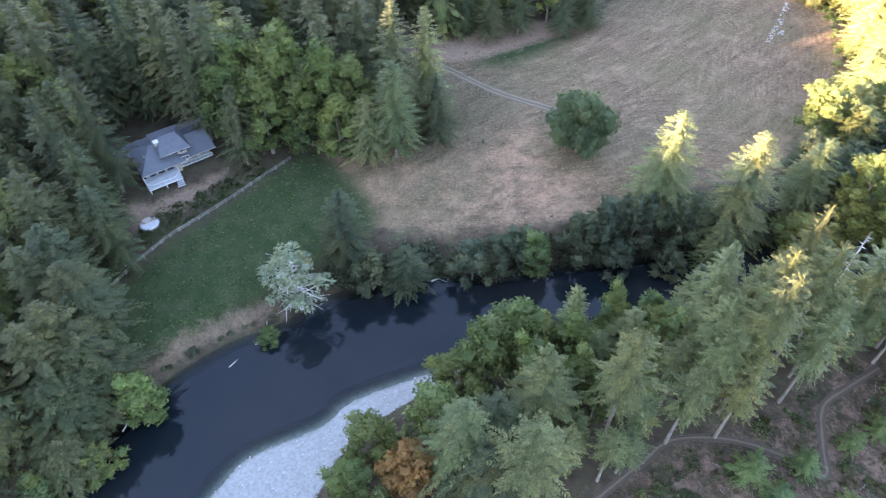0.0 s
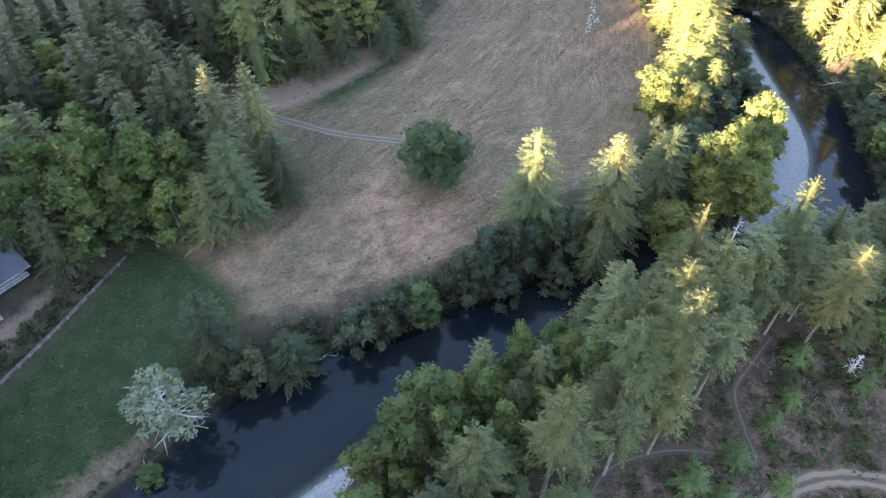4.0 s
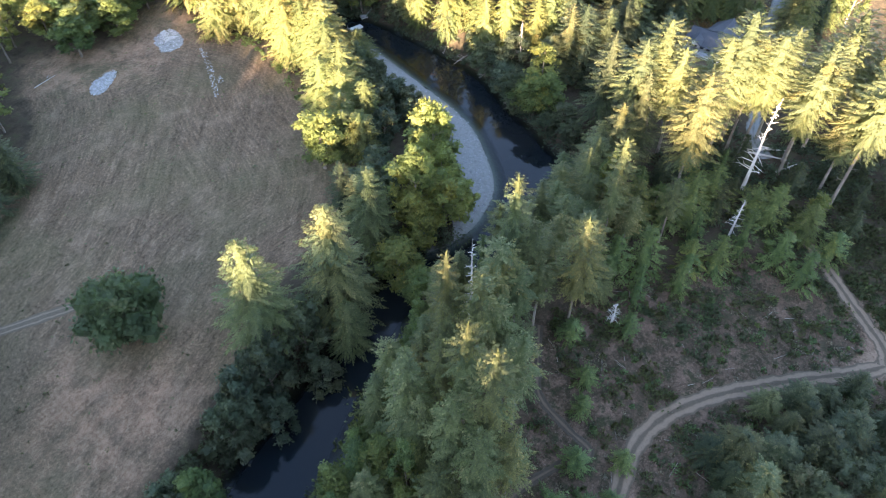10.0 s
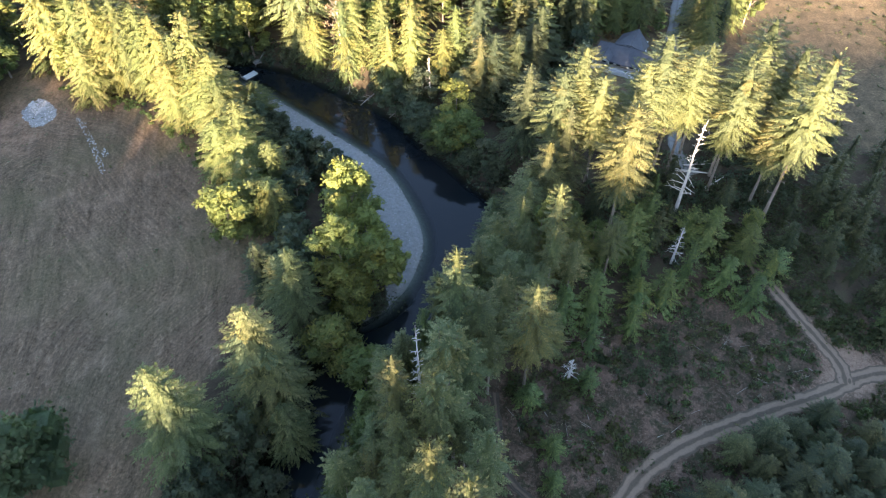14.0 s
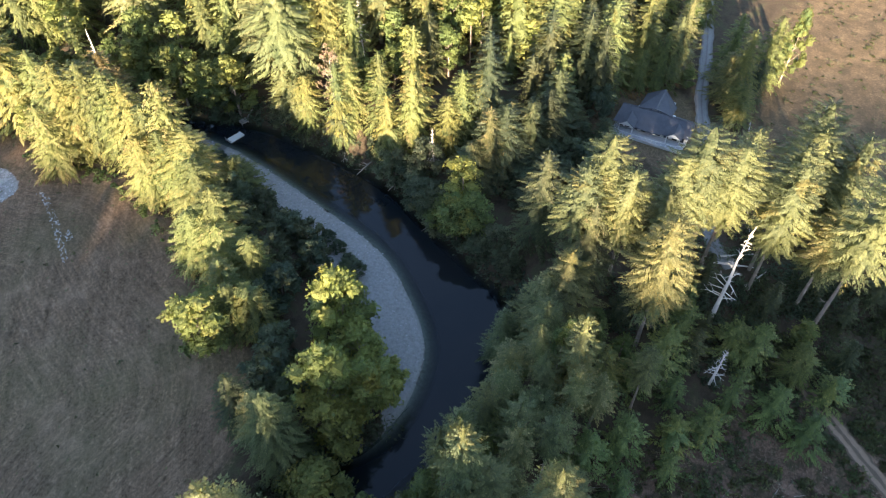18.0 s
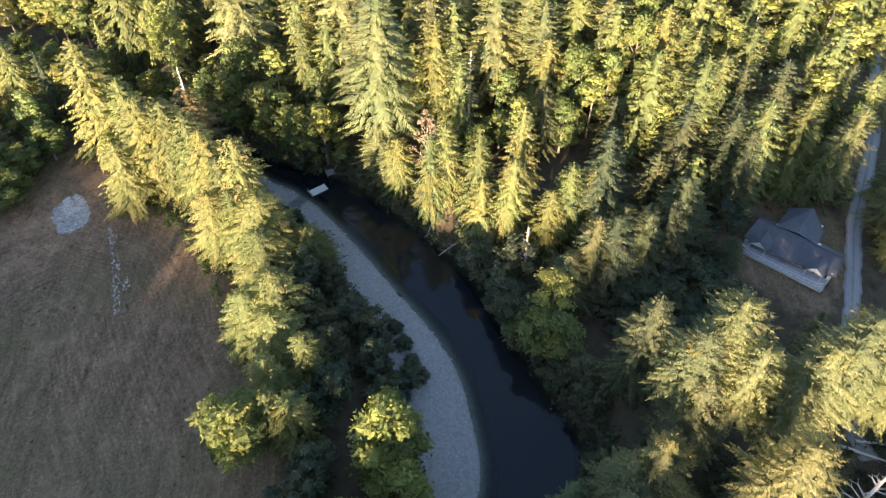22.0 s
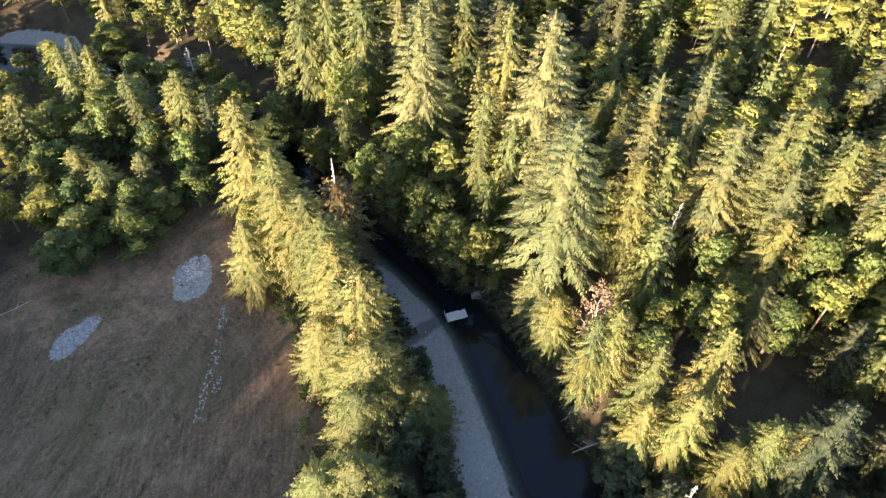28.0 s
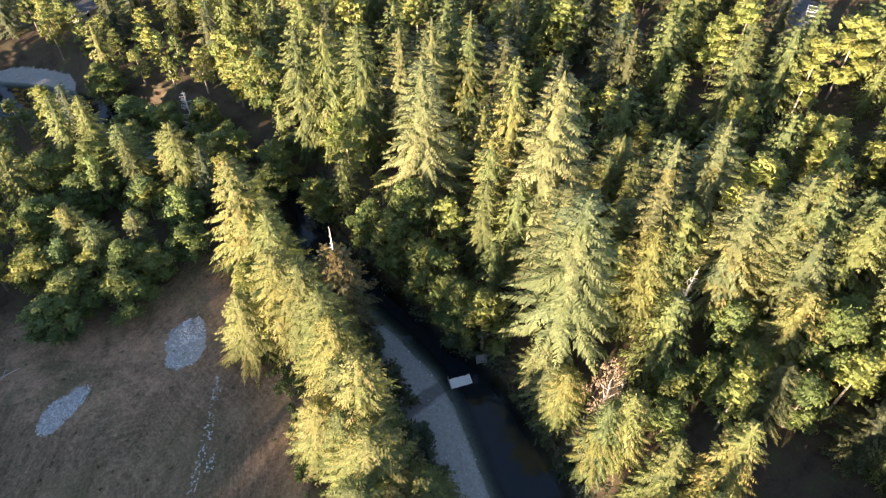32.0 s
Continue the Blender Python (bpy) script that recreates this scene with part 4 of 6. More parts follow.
kind("topped", "cedar_tree", "brown-tinged cedar with a dead spike at its top", "conifer", "", 24, 5, [conifer(231, 22, 6.2, 0.03, 0.74, 9, 0.5, 0.5, 0.55, 0.15, 0.82, 0.55)], [trunk_mesh("trunk", 27, 0.4, 0.98, 0.004, seed=23, stubs=26, wide=1.6, mat=DEAD)], BROWN_CEDAR)
TAKEN = []
tree_rng = random.Random(5)


def grove(key, *rows):
    """Trees of one kind: x, y, height, crown radius."""
    k = KINDS[key]
    for x, y, h, r in rows:
        t = new(k["name"])
        t.empty_display_size = 0.5
        tagged(t, k["label"], k["category"], k["group"])
        t.matrix_basis = pose(x, y, at_ground(x, y), 0, 0, tree_rng.uniform(0, 360))
        size = Matrix.Diagonal((r / k["wide"], r / k["wide"], h / k["tall"], 1))
        share("trunk", tree_rng.choice(k["trunks"]), t, size)
        crown = tree_rng.choice(k["crowns"])
        if crown:
            share("crown", crown, t, size)
        TAKEN.append((x, y, r))


# ---- counted trees, kind by kind ----
grove("fir",
      (72.1, 13.2, 8, 4), (81.5, 15.7, 9, 4), (87, 12.9, 9, 4), (91.6, 17.8, 6, 2.6), (-64.1, 58.4, 22, 6),
      (-62.2, 53.1, 18, 6), (-61.2, 48, 12, 5), (-60.5, 57.5, 14, 5), (5.9, 41.6, 18, 5), (8, 47.4, 20, 5),
      (71.7, 28.8, 6, 3), (73.4, 26, 9, 4), (76.2, 20.6, 8, 4), (89.2, 21.4, 7, 2.8), (208, 55, 12.48, 2.88),
      (-81.1, 97.6, 20, 4), (-73.1, 86.2, 27, 4.5), (-69.3, 72.3, 24, 5), (-67.2, 77.2, 24, 6), (-68.5, 97, 26, 4))
grove("fir",
      (-64, 88.6, 22, 4.5), (-62.4, 62.6, 22, 6), (-61.8, 70.4, 22, 6), (-59.6, 62.2, 18, 6), (-19.5, 92, 18, 4.5),
      (-7.3, 86.9, 12, 4.5), (115.6, 73.6, 17, 4.5), (130.1, 72.6, 24, 5), (137.7, 84.5, 25.8, 5), (155, 100, 19.3, 5.5),
      (162.4, 96.7, 16, 4), (166.6, 98.2, 14, 3.5), (168.4, 94.9, 16, 5), (173.1, 94.9, 18, 5), (190, 90, 22, 5),
      (190, 94, 24, 5), (195, 96, 24, 5), (-88.2, 130.9, 34, 6), (-75.6, 103.3, 30, 4.5), (-79, 133, 34, 5))
grove("fir",
      (-70.7, 109.7, 32, 4.5), (-71, 136.5, 32, 4.5), (-63, 135.5, 34, 6), (-55, 127.6, 34, 5), (-50.4, 129.8, 34, 5),
      (-44.7, 118.7, 22, 4), (-10.9, 130.9, 34, 5), (-1.5, 128.5, 18, 5), (77.4, 112.6, 16, 3.5), (146.5, 104.1, 14, 5),
      (152.1, 102.4, 20, 4.5), (163.2, 102.3, 14, 4), (165, 108.8, 28.5, 5), (182.3, 100.6, 16, 4), (187.5, 102.6, 24, 5),
      (6, 175, 14, 4), (13, 170, 15, 4), (21, 173, 16, 4), (33, 173, 13, 4), (41, 177, 16, 4))
grove("grey_fir",
      (3.1, 44.8, 24, 6), (14, 44.7, 16.6, 3), (20.7, 49.4, 13.1, 2.7), (22.5, 69.5, 17.9, 2.8), (25.7, 63.2, 14, 3.1),
      (31.6, 66.3, 15, 3.8), (42.3, 64.4, 24, 3.7), (44, 68.3, 30, 4.4), (44.5, 75.4, 16.8, 2.8), (49.7, 71.4, 14.4, 3),
      (54, 69.5, 28, 3.3), (55.8, 92.4, 15, 4), (57.8, 76.2, 15.9, 2.7), (59.9, 99, 30, 7), (72.3, 79.4, 15.9, 3.3),
      (73.6, 74.7, 13.2, 3.2), (84.2, 71.2, 15.4, 2.9), (90.5, 60.4, 10, 3.5), (111.5, 80.6, 16.8, 3.3), (116.8, 75.7, 20, 5))
grove("grey_fir",
      (-16.6, 120.3, 18, 5), (-10.8, 121.2, 26, 5.5), (-4, 139.3, 28, 5), (44.8, 102.6, 27.9, 6.3), (75.5, 103.5, 22, 4.5),
      (76.9, 108.1, 15, 4), (159.2, 161.3, 41.7, 8.47), (165.8, 172.1, 32, 7.91), (190.4, 153.2, 34, 7.01), (155.9, 205.4, 41.3, 7.91),
      (170.6, 183, 45.9, 7.91))
grove("pale_fir",
      (14.8, 51.5, 26, 5), (29.3, 56.6, 14, 2.9), (48.5, 65.5, 29, 3.7), (53.5, 73.2, 18.3, 2.8), (58, 71.9, 33.9, 3.3),
      (62.8, 76.4, 16.1, 3), (92.8, 75.4, 20, 3.7), (104.8, 65.8, 26.8, 3.8), (110.4, 73.1, 20, 4.2), (119.6, 72.9, 22, 5),
      (205, 62, 14.04, 4.25), (206.5, 75.8, 19.5, 4.25), (207, 95, 17.16, 3.6), (209, 74.8, 23.4, 4.46), (229, 91, 18.72, 3.6),
      (179.1, 131.3, 20, 3.5), (211.2, 134.3, 34, 6.2), (152.7, 154.3, 12, 4), (153, 158.1, 14, 4), (180.1, 164.5, 41.2, 5.5))
grove("pale_fir",
      (195.3, 143.1, 29, 6.2), (199, 168.6, 34, 6.2), (201, 151.2, 32.6, 6.2), (171.7, 187.6, 30, 5.5), (163.1, 227.7, 34, 4.5),
      (169.6, 224.9, 36, 5))
grove("cedar",
      (128.5, 32.9, 10, 3), (198, 57, 10.92, 3.74), (204.5, 58.9, 21.45, 4.25), (216.9, 54.1, 19.5, 4.46), (110.2, 62.8, 14, 4),
      (196, 90, 26, 6.2), (202.5, 83, 10.92, 4.25), (204.5, 77.7, 15.6, 4.25), (206.2, 84.1, 23.4, 4.46), (207.5, 83, 17.16, 4.46),
      (209, 89, 12.48, 3.24), (216, 63, 18.72, 4.46),
      (218, 84, 10.92, 3.24), (220, 94, 18.72, 3.96), (221, 85, 15.6, 3.6), (221, 78, 9.36, 2.88), (231, 84, 18.72, 3.6))
grove("cedar",
      (234, 77, 17.16, 3.6), (241, 75, 18.72, 3.6), (92.6, 126, 13, 4.02), (94.2, 122.5, 13, 4.02), (96.4, 130.4, 14, 4.02),
      (103, 136.5, 14, 5.75), (103.2, 129.2, 14, 4.02), (149.2, 126.2, 19, 4), (153, 130, 24.4, 4), (153.3, 121.8, 22, 4),
      (156, 114.4, 16, 4), (160.9, 113.3, 20, 4.5), (162, 126, 27, 4.5), (166, 110.4, 18, 4), (190, 138, 24, 5),
      (195.6, 104.4, 30, 6.2), (205, 113, 18, 4.5), (207, 104, 24, 5), (210.8, 120.3, 28, 6.2), (212, 107, 18, 5))
grove("cedar",
      (213, 113, 24, 5), (217, 118, 20, 5), (220, 103, 24, 5), (235, 135, 24, 5), (250, 132, 24, 5),
      (102.7, 142.8, 15, 5.17), (107.5, 140.3, 18, 6.32), (112.9, 150.2, 17, 5.75), (113.8, 165.7, 16, 5.17), (115.9, 161.5, 18, 4.6),
      (116.6, 156.3, 17, 5.75), (117.8, 155.4, 19, 6.9), (119, 168.1, 20, 5.17), (120.8, 163.5, 25.9, 5.17), (121.1, 175.4, 22, 5.75),
      (123, 149.3, 13, 5.17), (151.1, 140.8, 22, 3.6), (152.5, 151.4, 14, 4), (154.8, 140, 20, 4), (176, 159.9, 27, 5.5))
grove("cedar",
      (187.4, 177.2, 24, 5.9), (203.6, 149.3, 34, 6.2), (208.1, 141.4, 30, 6.2), (216, 143, 24, 5), (234, 146, 24, 5),
      (110.4, 190.8, 18, 5.17), (117.9, 191.5, 24, 6.32), (118.5, 211, 30, 6.9), (120.9, 186.8, 24, 6.32), (121.2, 203.6, 22, 5.75),
      (121.8, 180.8, 23, 5.75), (158.9, 186.4, 25, 4.5), (163.4, 182.4, 26, 5), (164.3, 193.1, 28, 4.5), (174.5, 200.6, 38, 5),
      (183.4, 180.6, 24, 4), (187.6, 182.1, 26, 5.9), (223.7, 186.6, 34, 6.2), (88.4, 233.2, 15, 4.5), (91.9, 226, 14, 4.5))
grove("cedar",
      (99.2, 256.6, 23, 3.6), (104, 246, 16, 4), (104.1, 249.8, 18, 5), (112, 245, 16, 3.6), (113.5, 239, 21.6, 4),
      (143.9, 239.1, 34, 5.5), (149.4, 237.2, 34, 5.5), (154.6, 229.9, 36, 5.5), (180, 225.8, 34, 5), (93.5, 261.5, 22, 3.8),
      (98, 262, 17, 3.6))
grove("pine",
      (123, 59, 33, 5), (141, 31, 40, 5), (143, 59, 36, 5), (145.6, 43.3, 32, 4.5), (146.1, 34.3, 27, 4.5),
      (146.8, 56, 30, 4.5), (147.3, 52.9, 31, 5), (148.6, 58.2, 30, 5), (151, 44, 31.6, 4.5), (156, 52, 29.3, 4.5),
      (158.2, 41.7, 31, 5), (158.9, 34.7, 31, 4.5), (164, 42, 32.8, 5), (80.7, 60.7, 29.1, 3.6), (133.3, 75.8, 29, 5),
      (135.2, 62.1, 27, 4.5), (136.7, 68.6, 28, 5), (139.9, 61.1, 31, 5), (140, 73.9, 31, 5))
grove("young_fir",
      (19.3, 56.7, 16.9, 3.2), (48.1, 44.7, 7, 3.4), (51, 40.6, 6, 3), (55.5, 38.7, 3, 2), (57.2, 45.9, 6, 3),
      (62.3, 39.9, 4, 2.4), (66.5, 49.8, 5, 2.4), (71.8, 52.2, 5, 2.4), (78.6, 58.9, 6, 3), (86.1, 51.1, 6, 2.6),
      (96, 59.9, 12, 4.5), (100.6, 55.6, 13.5, 4.5), (106.4, 48.6, 9, 3.5), (109.8, 44.3, 10, 4), (113.6, 57.8, 10, 4),
      (115.9, 29.5, 10, 3.5), (118.1, 54.3, 15, 5), (119, 35, 9, 4), (126.1, 26.9, 8, 4), (126.4, 52.4, 12, 4))
grove("young_fir",
      (128, 40.1, 12, 4.5), (128.9, 44, 9, 4), (35.5, 71.8, 14, 3), (77.8, 78.4, 16.1, 3.2), (89.4, 73.3, 14.4, 2.7))
grove("maple",
      (-14.6, 42.3, 8, 4), (-11.7, 50, 9, 5), (-1.2, 52.6, 14, 5), (220.4, 49.6, 21.45, 3.6), (1.9, 61.5, 11, 5),
      (7.7, 62.6, 16, 6), (13.4, 66.4, 16, 6), (21.7, 65.2, 15, 4), (37.4, 68.7, 12, 4.5), (71.9, 87.9, 10, 5),
      (73.3, 95.6, 13, 6), (136.6, 99.2, 12, 5.5), (226, 76, 14.04, 3.6), (-92, 127.9, 22, 8),
      (-49.1, 125.8, 22, 6), (-46.8, 131.2, 24, 7), (-39.6, 122.7, 22, 7), (-36.5, 130.2, 26, 8), (-32.8, 123, 13, 5))
grove("maple",
      (-30.8, 125.6, 20, 7), (-26.6, 128, 26, 7), (-23.5, 121.7, 17, 6), (-21.2, 128.9, 22, 6), (86.3, 127.4, 15, 6.6),
      (135.8, 101.9, 12, 5.5), (137.4, 105.7, 9, 5), (164.3, 138.6, 9, 4), (182.6, 138.5, 13, 6), (183.9, 128.6, 15, 4.5),
      (194.4, 133.1, 22, 5.5), (200.1, 126.7, 20, 5), (200.3, 134.2, 18, 6.5), (207.8, 125, 26, 6), (217.5, 128.4, 28, 6),
      (228.7, 115.5, 20, 5), (232, 125, 22, 5.5), (147, 178.4, 15, 6), (149.3, 171.9, 18, 6), (169, 142.5, 10, 5))
grove("maple",
      (176.3, 140.7, 10, 5), (186, 145.6, 15, 5), (80.2, 213.1, 11, 6), (84.3, 217.4, 12, 6), (93.1, 213.2, 11, 6),
      (95.8, 219.5, 13, 5), (100, 217.9, 9, 5), (107.4, 219.5, 10, 5), (142, 204.6, 16, 5), (143.8, 196.6, 17, 6),
      (145.6, 186.1, 18, 6), (148.5, 198.4, 20, 6), (79.9, 226.7, 12, 6), (83.2, 241.1, 12, 6), (86.7, 255.6, 12, 6),
      (91.7, 245.1, 12, 6), (103.6, 236.9, 12, 5), (109.7, 230, 11, 5), (125.6, 244.9, 16, 5.5), (128.6, 230.5, 12, 5))
grove("maple",
      (132.8, 235.8, 16, 6), (137.1, 220.8, 13, 5), (139.9, 255.8, 20, 6), (106.6, 292.1, 13, 6), (109.2, 274.7, 12, 6),
      (115.6, 268, 12, 6), (124.3, 261.3, 16, 6), (137.3, 272.2, 20, 6))
grove("poplar",
      (83.5, 97.5, 13, 5.2), (91.5, 97, 14, 5.8), (95.5, 95.5, 11, 4.4), (86, 100.5, 19.6, 6.3), (99.9, 106.8, 21.5, 6.6),
      (96.5, 101.5, 16, 5.6), (104.5, 111.5, 15, 5))
grove("willow",
      (73, 16.8, 9, 4), (79.2, 11.5, 8, 4), (-14.3, 86.6, 10, 4.5), (6, 89, 10, 5), (11.1, 91.4, 9, 4.5),
      (15.5, 92.5, 10, 4.5), (28.2, 93.9, 14, 5), (33.4, 96.2, 14, 5), (35.8, 91.9, 9, 4.5), (39.5, 96.4, 16, 5),
      (46.7, 91.2, 8, 4), (49.5, 98.1, 14, 5), (122.1, 80.9, 6, 3.6), (131, 88, 6, 3.6), (132.5, 96, 6, 3.5),
      (134.6, 92.9, 6, 4), (184, 87, 9, 4), (84.8, 107.8, 9, 4.5), (85.4, 112.7, 10, 4.5), (90.9, 115.7, 8, 4.5))
grove("willow",
      (96.9, 123.4, 9, 4.5), (103.2, 123.9, 8, 4.5), (107, 111, 5, 3), (108.5, 129.9, 8, 4.5), (111.4, 137.7, 10, 5),
      (112, 117, 5, 3), (116.8, 116.9, 4, 3), (117, 126, 5, 3.4), (118.5, 132, 5, 3), (119, 119.5, 2, 1.6),
      (119.2, 129.5, 6, 4.5), (120.5, 139, 5, 3.2), (121, 136, 5, 3), (121, 123, 2.5, 2), (123, 127, 2.2, 1.8),
      (137, 104, 6, 3.5), (137.2, 105.8, 6, 4), (138.4, 107.9, 9, 5), (139.3, 108.9, 9, 5), (141, 112, 7, 3.8))
grove("willow",
      (141.6, 113.9, 9, 5), (145.5, 120, 7, 3.6), (145.8, 123.4, 9, 5), (146.5, 115.4, 10, 5), (149, 130, 7, 2.88),
      (116.9, 145.7, 10, 4.5), (121.5, 146, 6, 3), (124.5, 156, 6, 3), (126, 165, 5, 2.6), (147.8, 174.9, 10, 5),
      (150.3, 158.2, 9, 3.6), (151.5, 141, 8, 3.2), (152.5, 153, 8, 3.2))
grove("willow",
      (113, 123.5, 8, 4), (118, 133.5, 8, 4.2), (122, 142.5, 8, 4), (125.5, 151, 8, 3.8), (127.6, 159.5, 7.5, 3.5),
      (128.3, 172.5, 7, 3.2), (129.3, 181, 7, 3.2), (108.5, 116.5, 8, 4), (104.5, 110.5, 7, 4))
grove("silver",
      (-28.2, 81.5, 18, 6.8))
grove("grey_fir", (70.1, 21.5, 9, 3.6), (84.5, 25.3, 7, 2.6))
grove("oak",
      (31, 123, 15.5, 7.4))
grove("rust",
      (-5.2, 42.6, 13, 5))
grove("dry",
      (155.8, 145.6, 20, 3.6))
grove("snag",
      (86.7, 54.4, 6, 2.4), (121, 45, 11, 2.5), (136, 48, 25.1, 4), (68.7, 74.5, 26, 3), (181.7, 153.9, 20, 3.5),
      (122, 269.1, 14, 5), (148.2, 114.2, 13.5, 2.08))
grove("topped",
      (128, 188.6, 27, 6))
grove("edge_fir",
      (11.9, 39, 28, 5.5), (18, 44.1, 17.8, 2.7), (24.5, 44.2, 16.2, 3), (25.8, 50, 33, 4.4), (27.7, 45.6, 13.4, 3.2),
      (30.8, 50.3, 15.6, 2.8), (36.6, 50.5, 22, 3.7), (37.1, 57.4, 20, 3.7), (41, 53.8, 28, 3.7), (42.4, 59.1, 28, 4.4),
      (44.9, 51.4, 24, 3.48), (46.8, 56, 37.3, 4.4), (57.7, 58, 26, 3.7), (110.1, 56, 18.3, 3), (48.9, 61.8, 35.6, 3.7),
      (49.6, 76.6, 18.3, 3.1), (55.5, 65.2, 18.5, 3.2), (60.1, 67.2, 30, 4), (63.5, 65.8, 22, 3.7), (70.6, 70.3, 26, 4.4))
grove("edge_fir",
      (71.6, 67.2, 22, 3.7), (77.3, 66, 18, 3.3), (78.6, 72.9, 33, 3.7), (79.2, 69.3, 24, 4), (87.8, 68.4, 18.8, 3.3),
      (91.6, 69.7, 20, 3.7), (95.4, 64.5, 16.5, 2.9), (97.5, 69.1, 14.3, 3.3), (103.3, 61.2, 15.5, 3.2))
grove("alder",
      (-63.6, 42.3, 9, 4), (-56.9, 48.1, 8, 4), (-51.7, 58.2, 13, 5), (24.9, 55, 13.6, 2.8), (-33.5, 73.9, 4, 2.5),
      (12.8, 60.4, 17.9, 3), (18.7, 90, 13, 4.3), (29.3, 70, 16.4, 3.3), (37.5, 64.1, 18.1, 2.9), (65.8, 71.4, 15.4, 2.9),
      (108.1, 69.3, 18.7, 2.8), (207, 71, 6.24, 2.52), (84, 226, 12, 4.2), (96, 245, 14, 4.2), (109, 226, 14, 4.6))


def scatter(key, seed, ring, count, tall, wide, apart):
    """Counted trees of one kind, spread over a ring of ground, clear of the others."""
    rng = random.Random(seed)
    ring = np.array(ring, float)
    lo, hi = ring.min(0), ring.max(0)
    made = tries = 0
    while made < count and tries < 4000:
        tries += 1
        x, y = rng.uniform(lo[0], hi[0]), rng.uniform(lo[1], hi[1])
        if depth_at(x, y, ring) < 0 or min(math.hypot(x - a, y - b) - 0.35 * r for a, b, r in TAKEN) < apart:
            continue
        if depth_at(x, y, CHANNEL) > -3:
            continue
        grove(key, (round(x, 1), round(y, 1), round(rng.uniform(*tall), 1), round(rng.uniform(*wide), 1)))
        made += 1


scatter("young_fir", 71, ((82, 56), (96, 49), (112, 43), (128, 36), (135, 46), (133, 60), (118, 66), (100, 66), (88, 64)), 14, (8, 14), (2.3, 3.1), 4.4)
scatter("edge_fir", 72, ((60, 62), (84, 64), (108, 62), (116, 74), (96, 80), (66, 82)), 14, (15, 22), (2.5, 3.4), 2.4)
scatter("alder", 73, ((0, 50), (30, 56), (60, 66), (100, 68), (100, 80), (60, 82), (10, 68)), 12, (10, 15), (2.6, 3.6), 2.6)
scatter("maple", 77, ((56, 284), (74, 290), (71, 314), (54, 308)), 8, (16, 20), (5, 6), 4)
scatter("fir", 74, ((52, 20), (70, 8), (100, -4), (106, 2), (96, 16), (84, 26), (64, 30)), 16, (4, 8), (1.8, 3.0), 2.2)
scatter("willow", 75, ((146, 80), (168, 78), (176, 90), (178, 108), (162, 106), (148, 98)), 26, (3.5, 6.5), (3, 4.4), 2.4)
scatter("fir", 78, ((163, 78), (174, 80), (178, 94), (166, 100)), 6, (8, 12), (3, 3.8), 3.2)
scatter("fir", 76, ((146, 82), (166, 80), (172, 92), (160, 104)), 4, (10, 13), (3, 3.8), 4)


# ---- houses ----
def thing(name, label, category, m, group=""):
    ob = new(name)
    ob.empty_display_size = 0.5
    ob.matrix_basis = m
    return tagged(ob, label, category, group)


def hip_roof(parent, x0, x1, y0, y1, z, rise, inset, material, eave=0.5, thick=0.18):
    """A hipped roof, one slab a slope, with courses of battens and a ridge cap."""
    x0, x1, y0, y1 = x0 - eave, x1 + eave, y0 - eave, y1 + eave
    ym = (y0 + y1) / 2
    a, b = (x0 + inset, ym, z + rise), (x1 - inset, ym, z + rise)
    roof = part("roof", solid([(x0, y0, z), (x1, y0, z), b, a], thick), material, parent)
    part("roof_slope", solid([(x1, y1, z), (x0, y1, z), a, b], thick), material, roof)
    if inset > 0.05:
        part("roof_slope", solid([(x0, y1, z), (x0, y0, z), a], thick), material, roof)
        part("roof_slope", solid([(x1, y0, z), (x1, y1, z), b], thick), material, roof)
    part("ridge_cap", limb(bmesh.new(), (a[0] - 0.1, ym, z + rise + 0.02), (b[0] + 0.1, ym, z + rise + 0.02), 0.13, 0.13, 6), material, roof)
    part("gutter", boxes((x0, y0 - 0.12, z - 0.16, x1, y0, z - 0.02)), PLANK, roof)
    part("gutter", boxes((x0, y1, z - 0.16, x1, y1 + 0.12, z - 0.02)), PLANK, roof)
    return roof


def gable_ends(parent, x0, x1, y0, y1, z, rise, material):
    ym = (y0 + y1) / 2
    for x in (x0 + 0.1, x1 - 0.1):
        bm = bmesh.new()
        f = poly(bm, [(x, y0, z), (x, y1, z), (x, ym, z + rise * 0.93)])
        r = bmesh.ops.extrude_face_region(bm, geom=[f])
        bmesh.ops.translate(bm, vec=(0.12 if x > (x0 + x1) / 2 else -0.12, 0, 0), verts=[v for v in r["geom"] if isinstance(v, bmesh.types.BMVert)])
        part("gable", bm, material, parent)


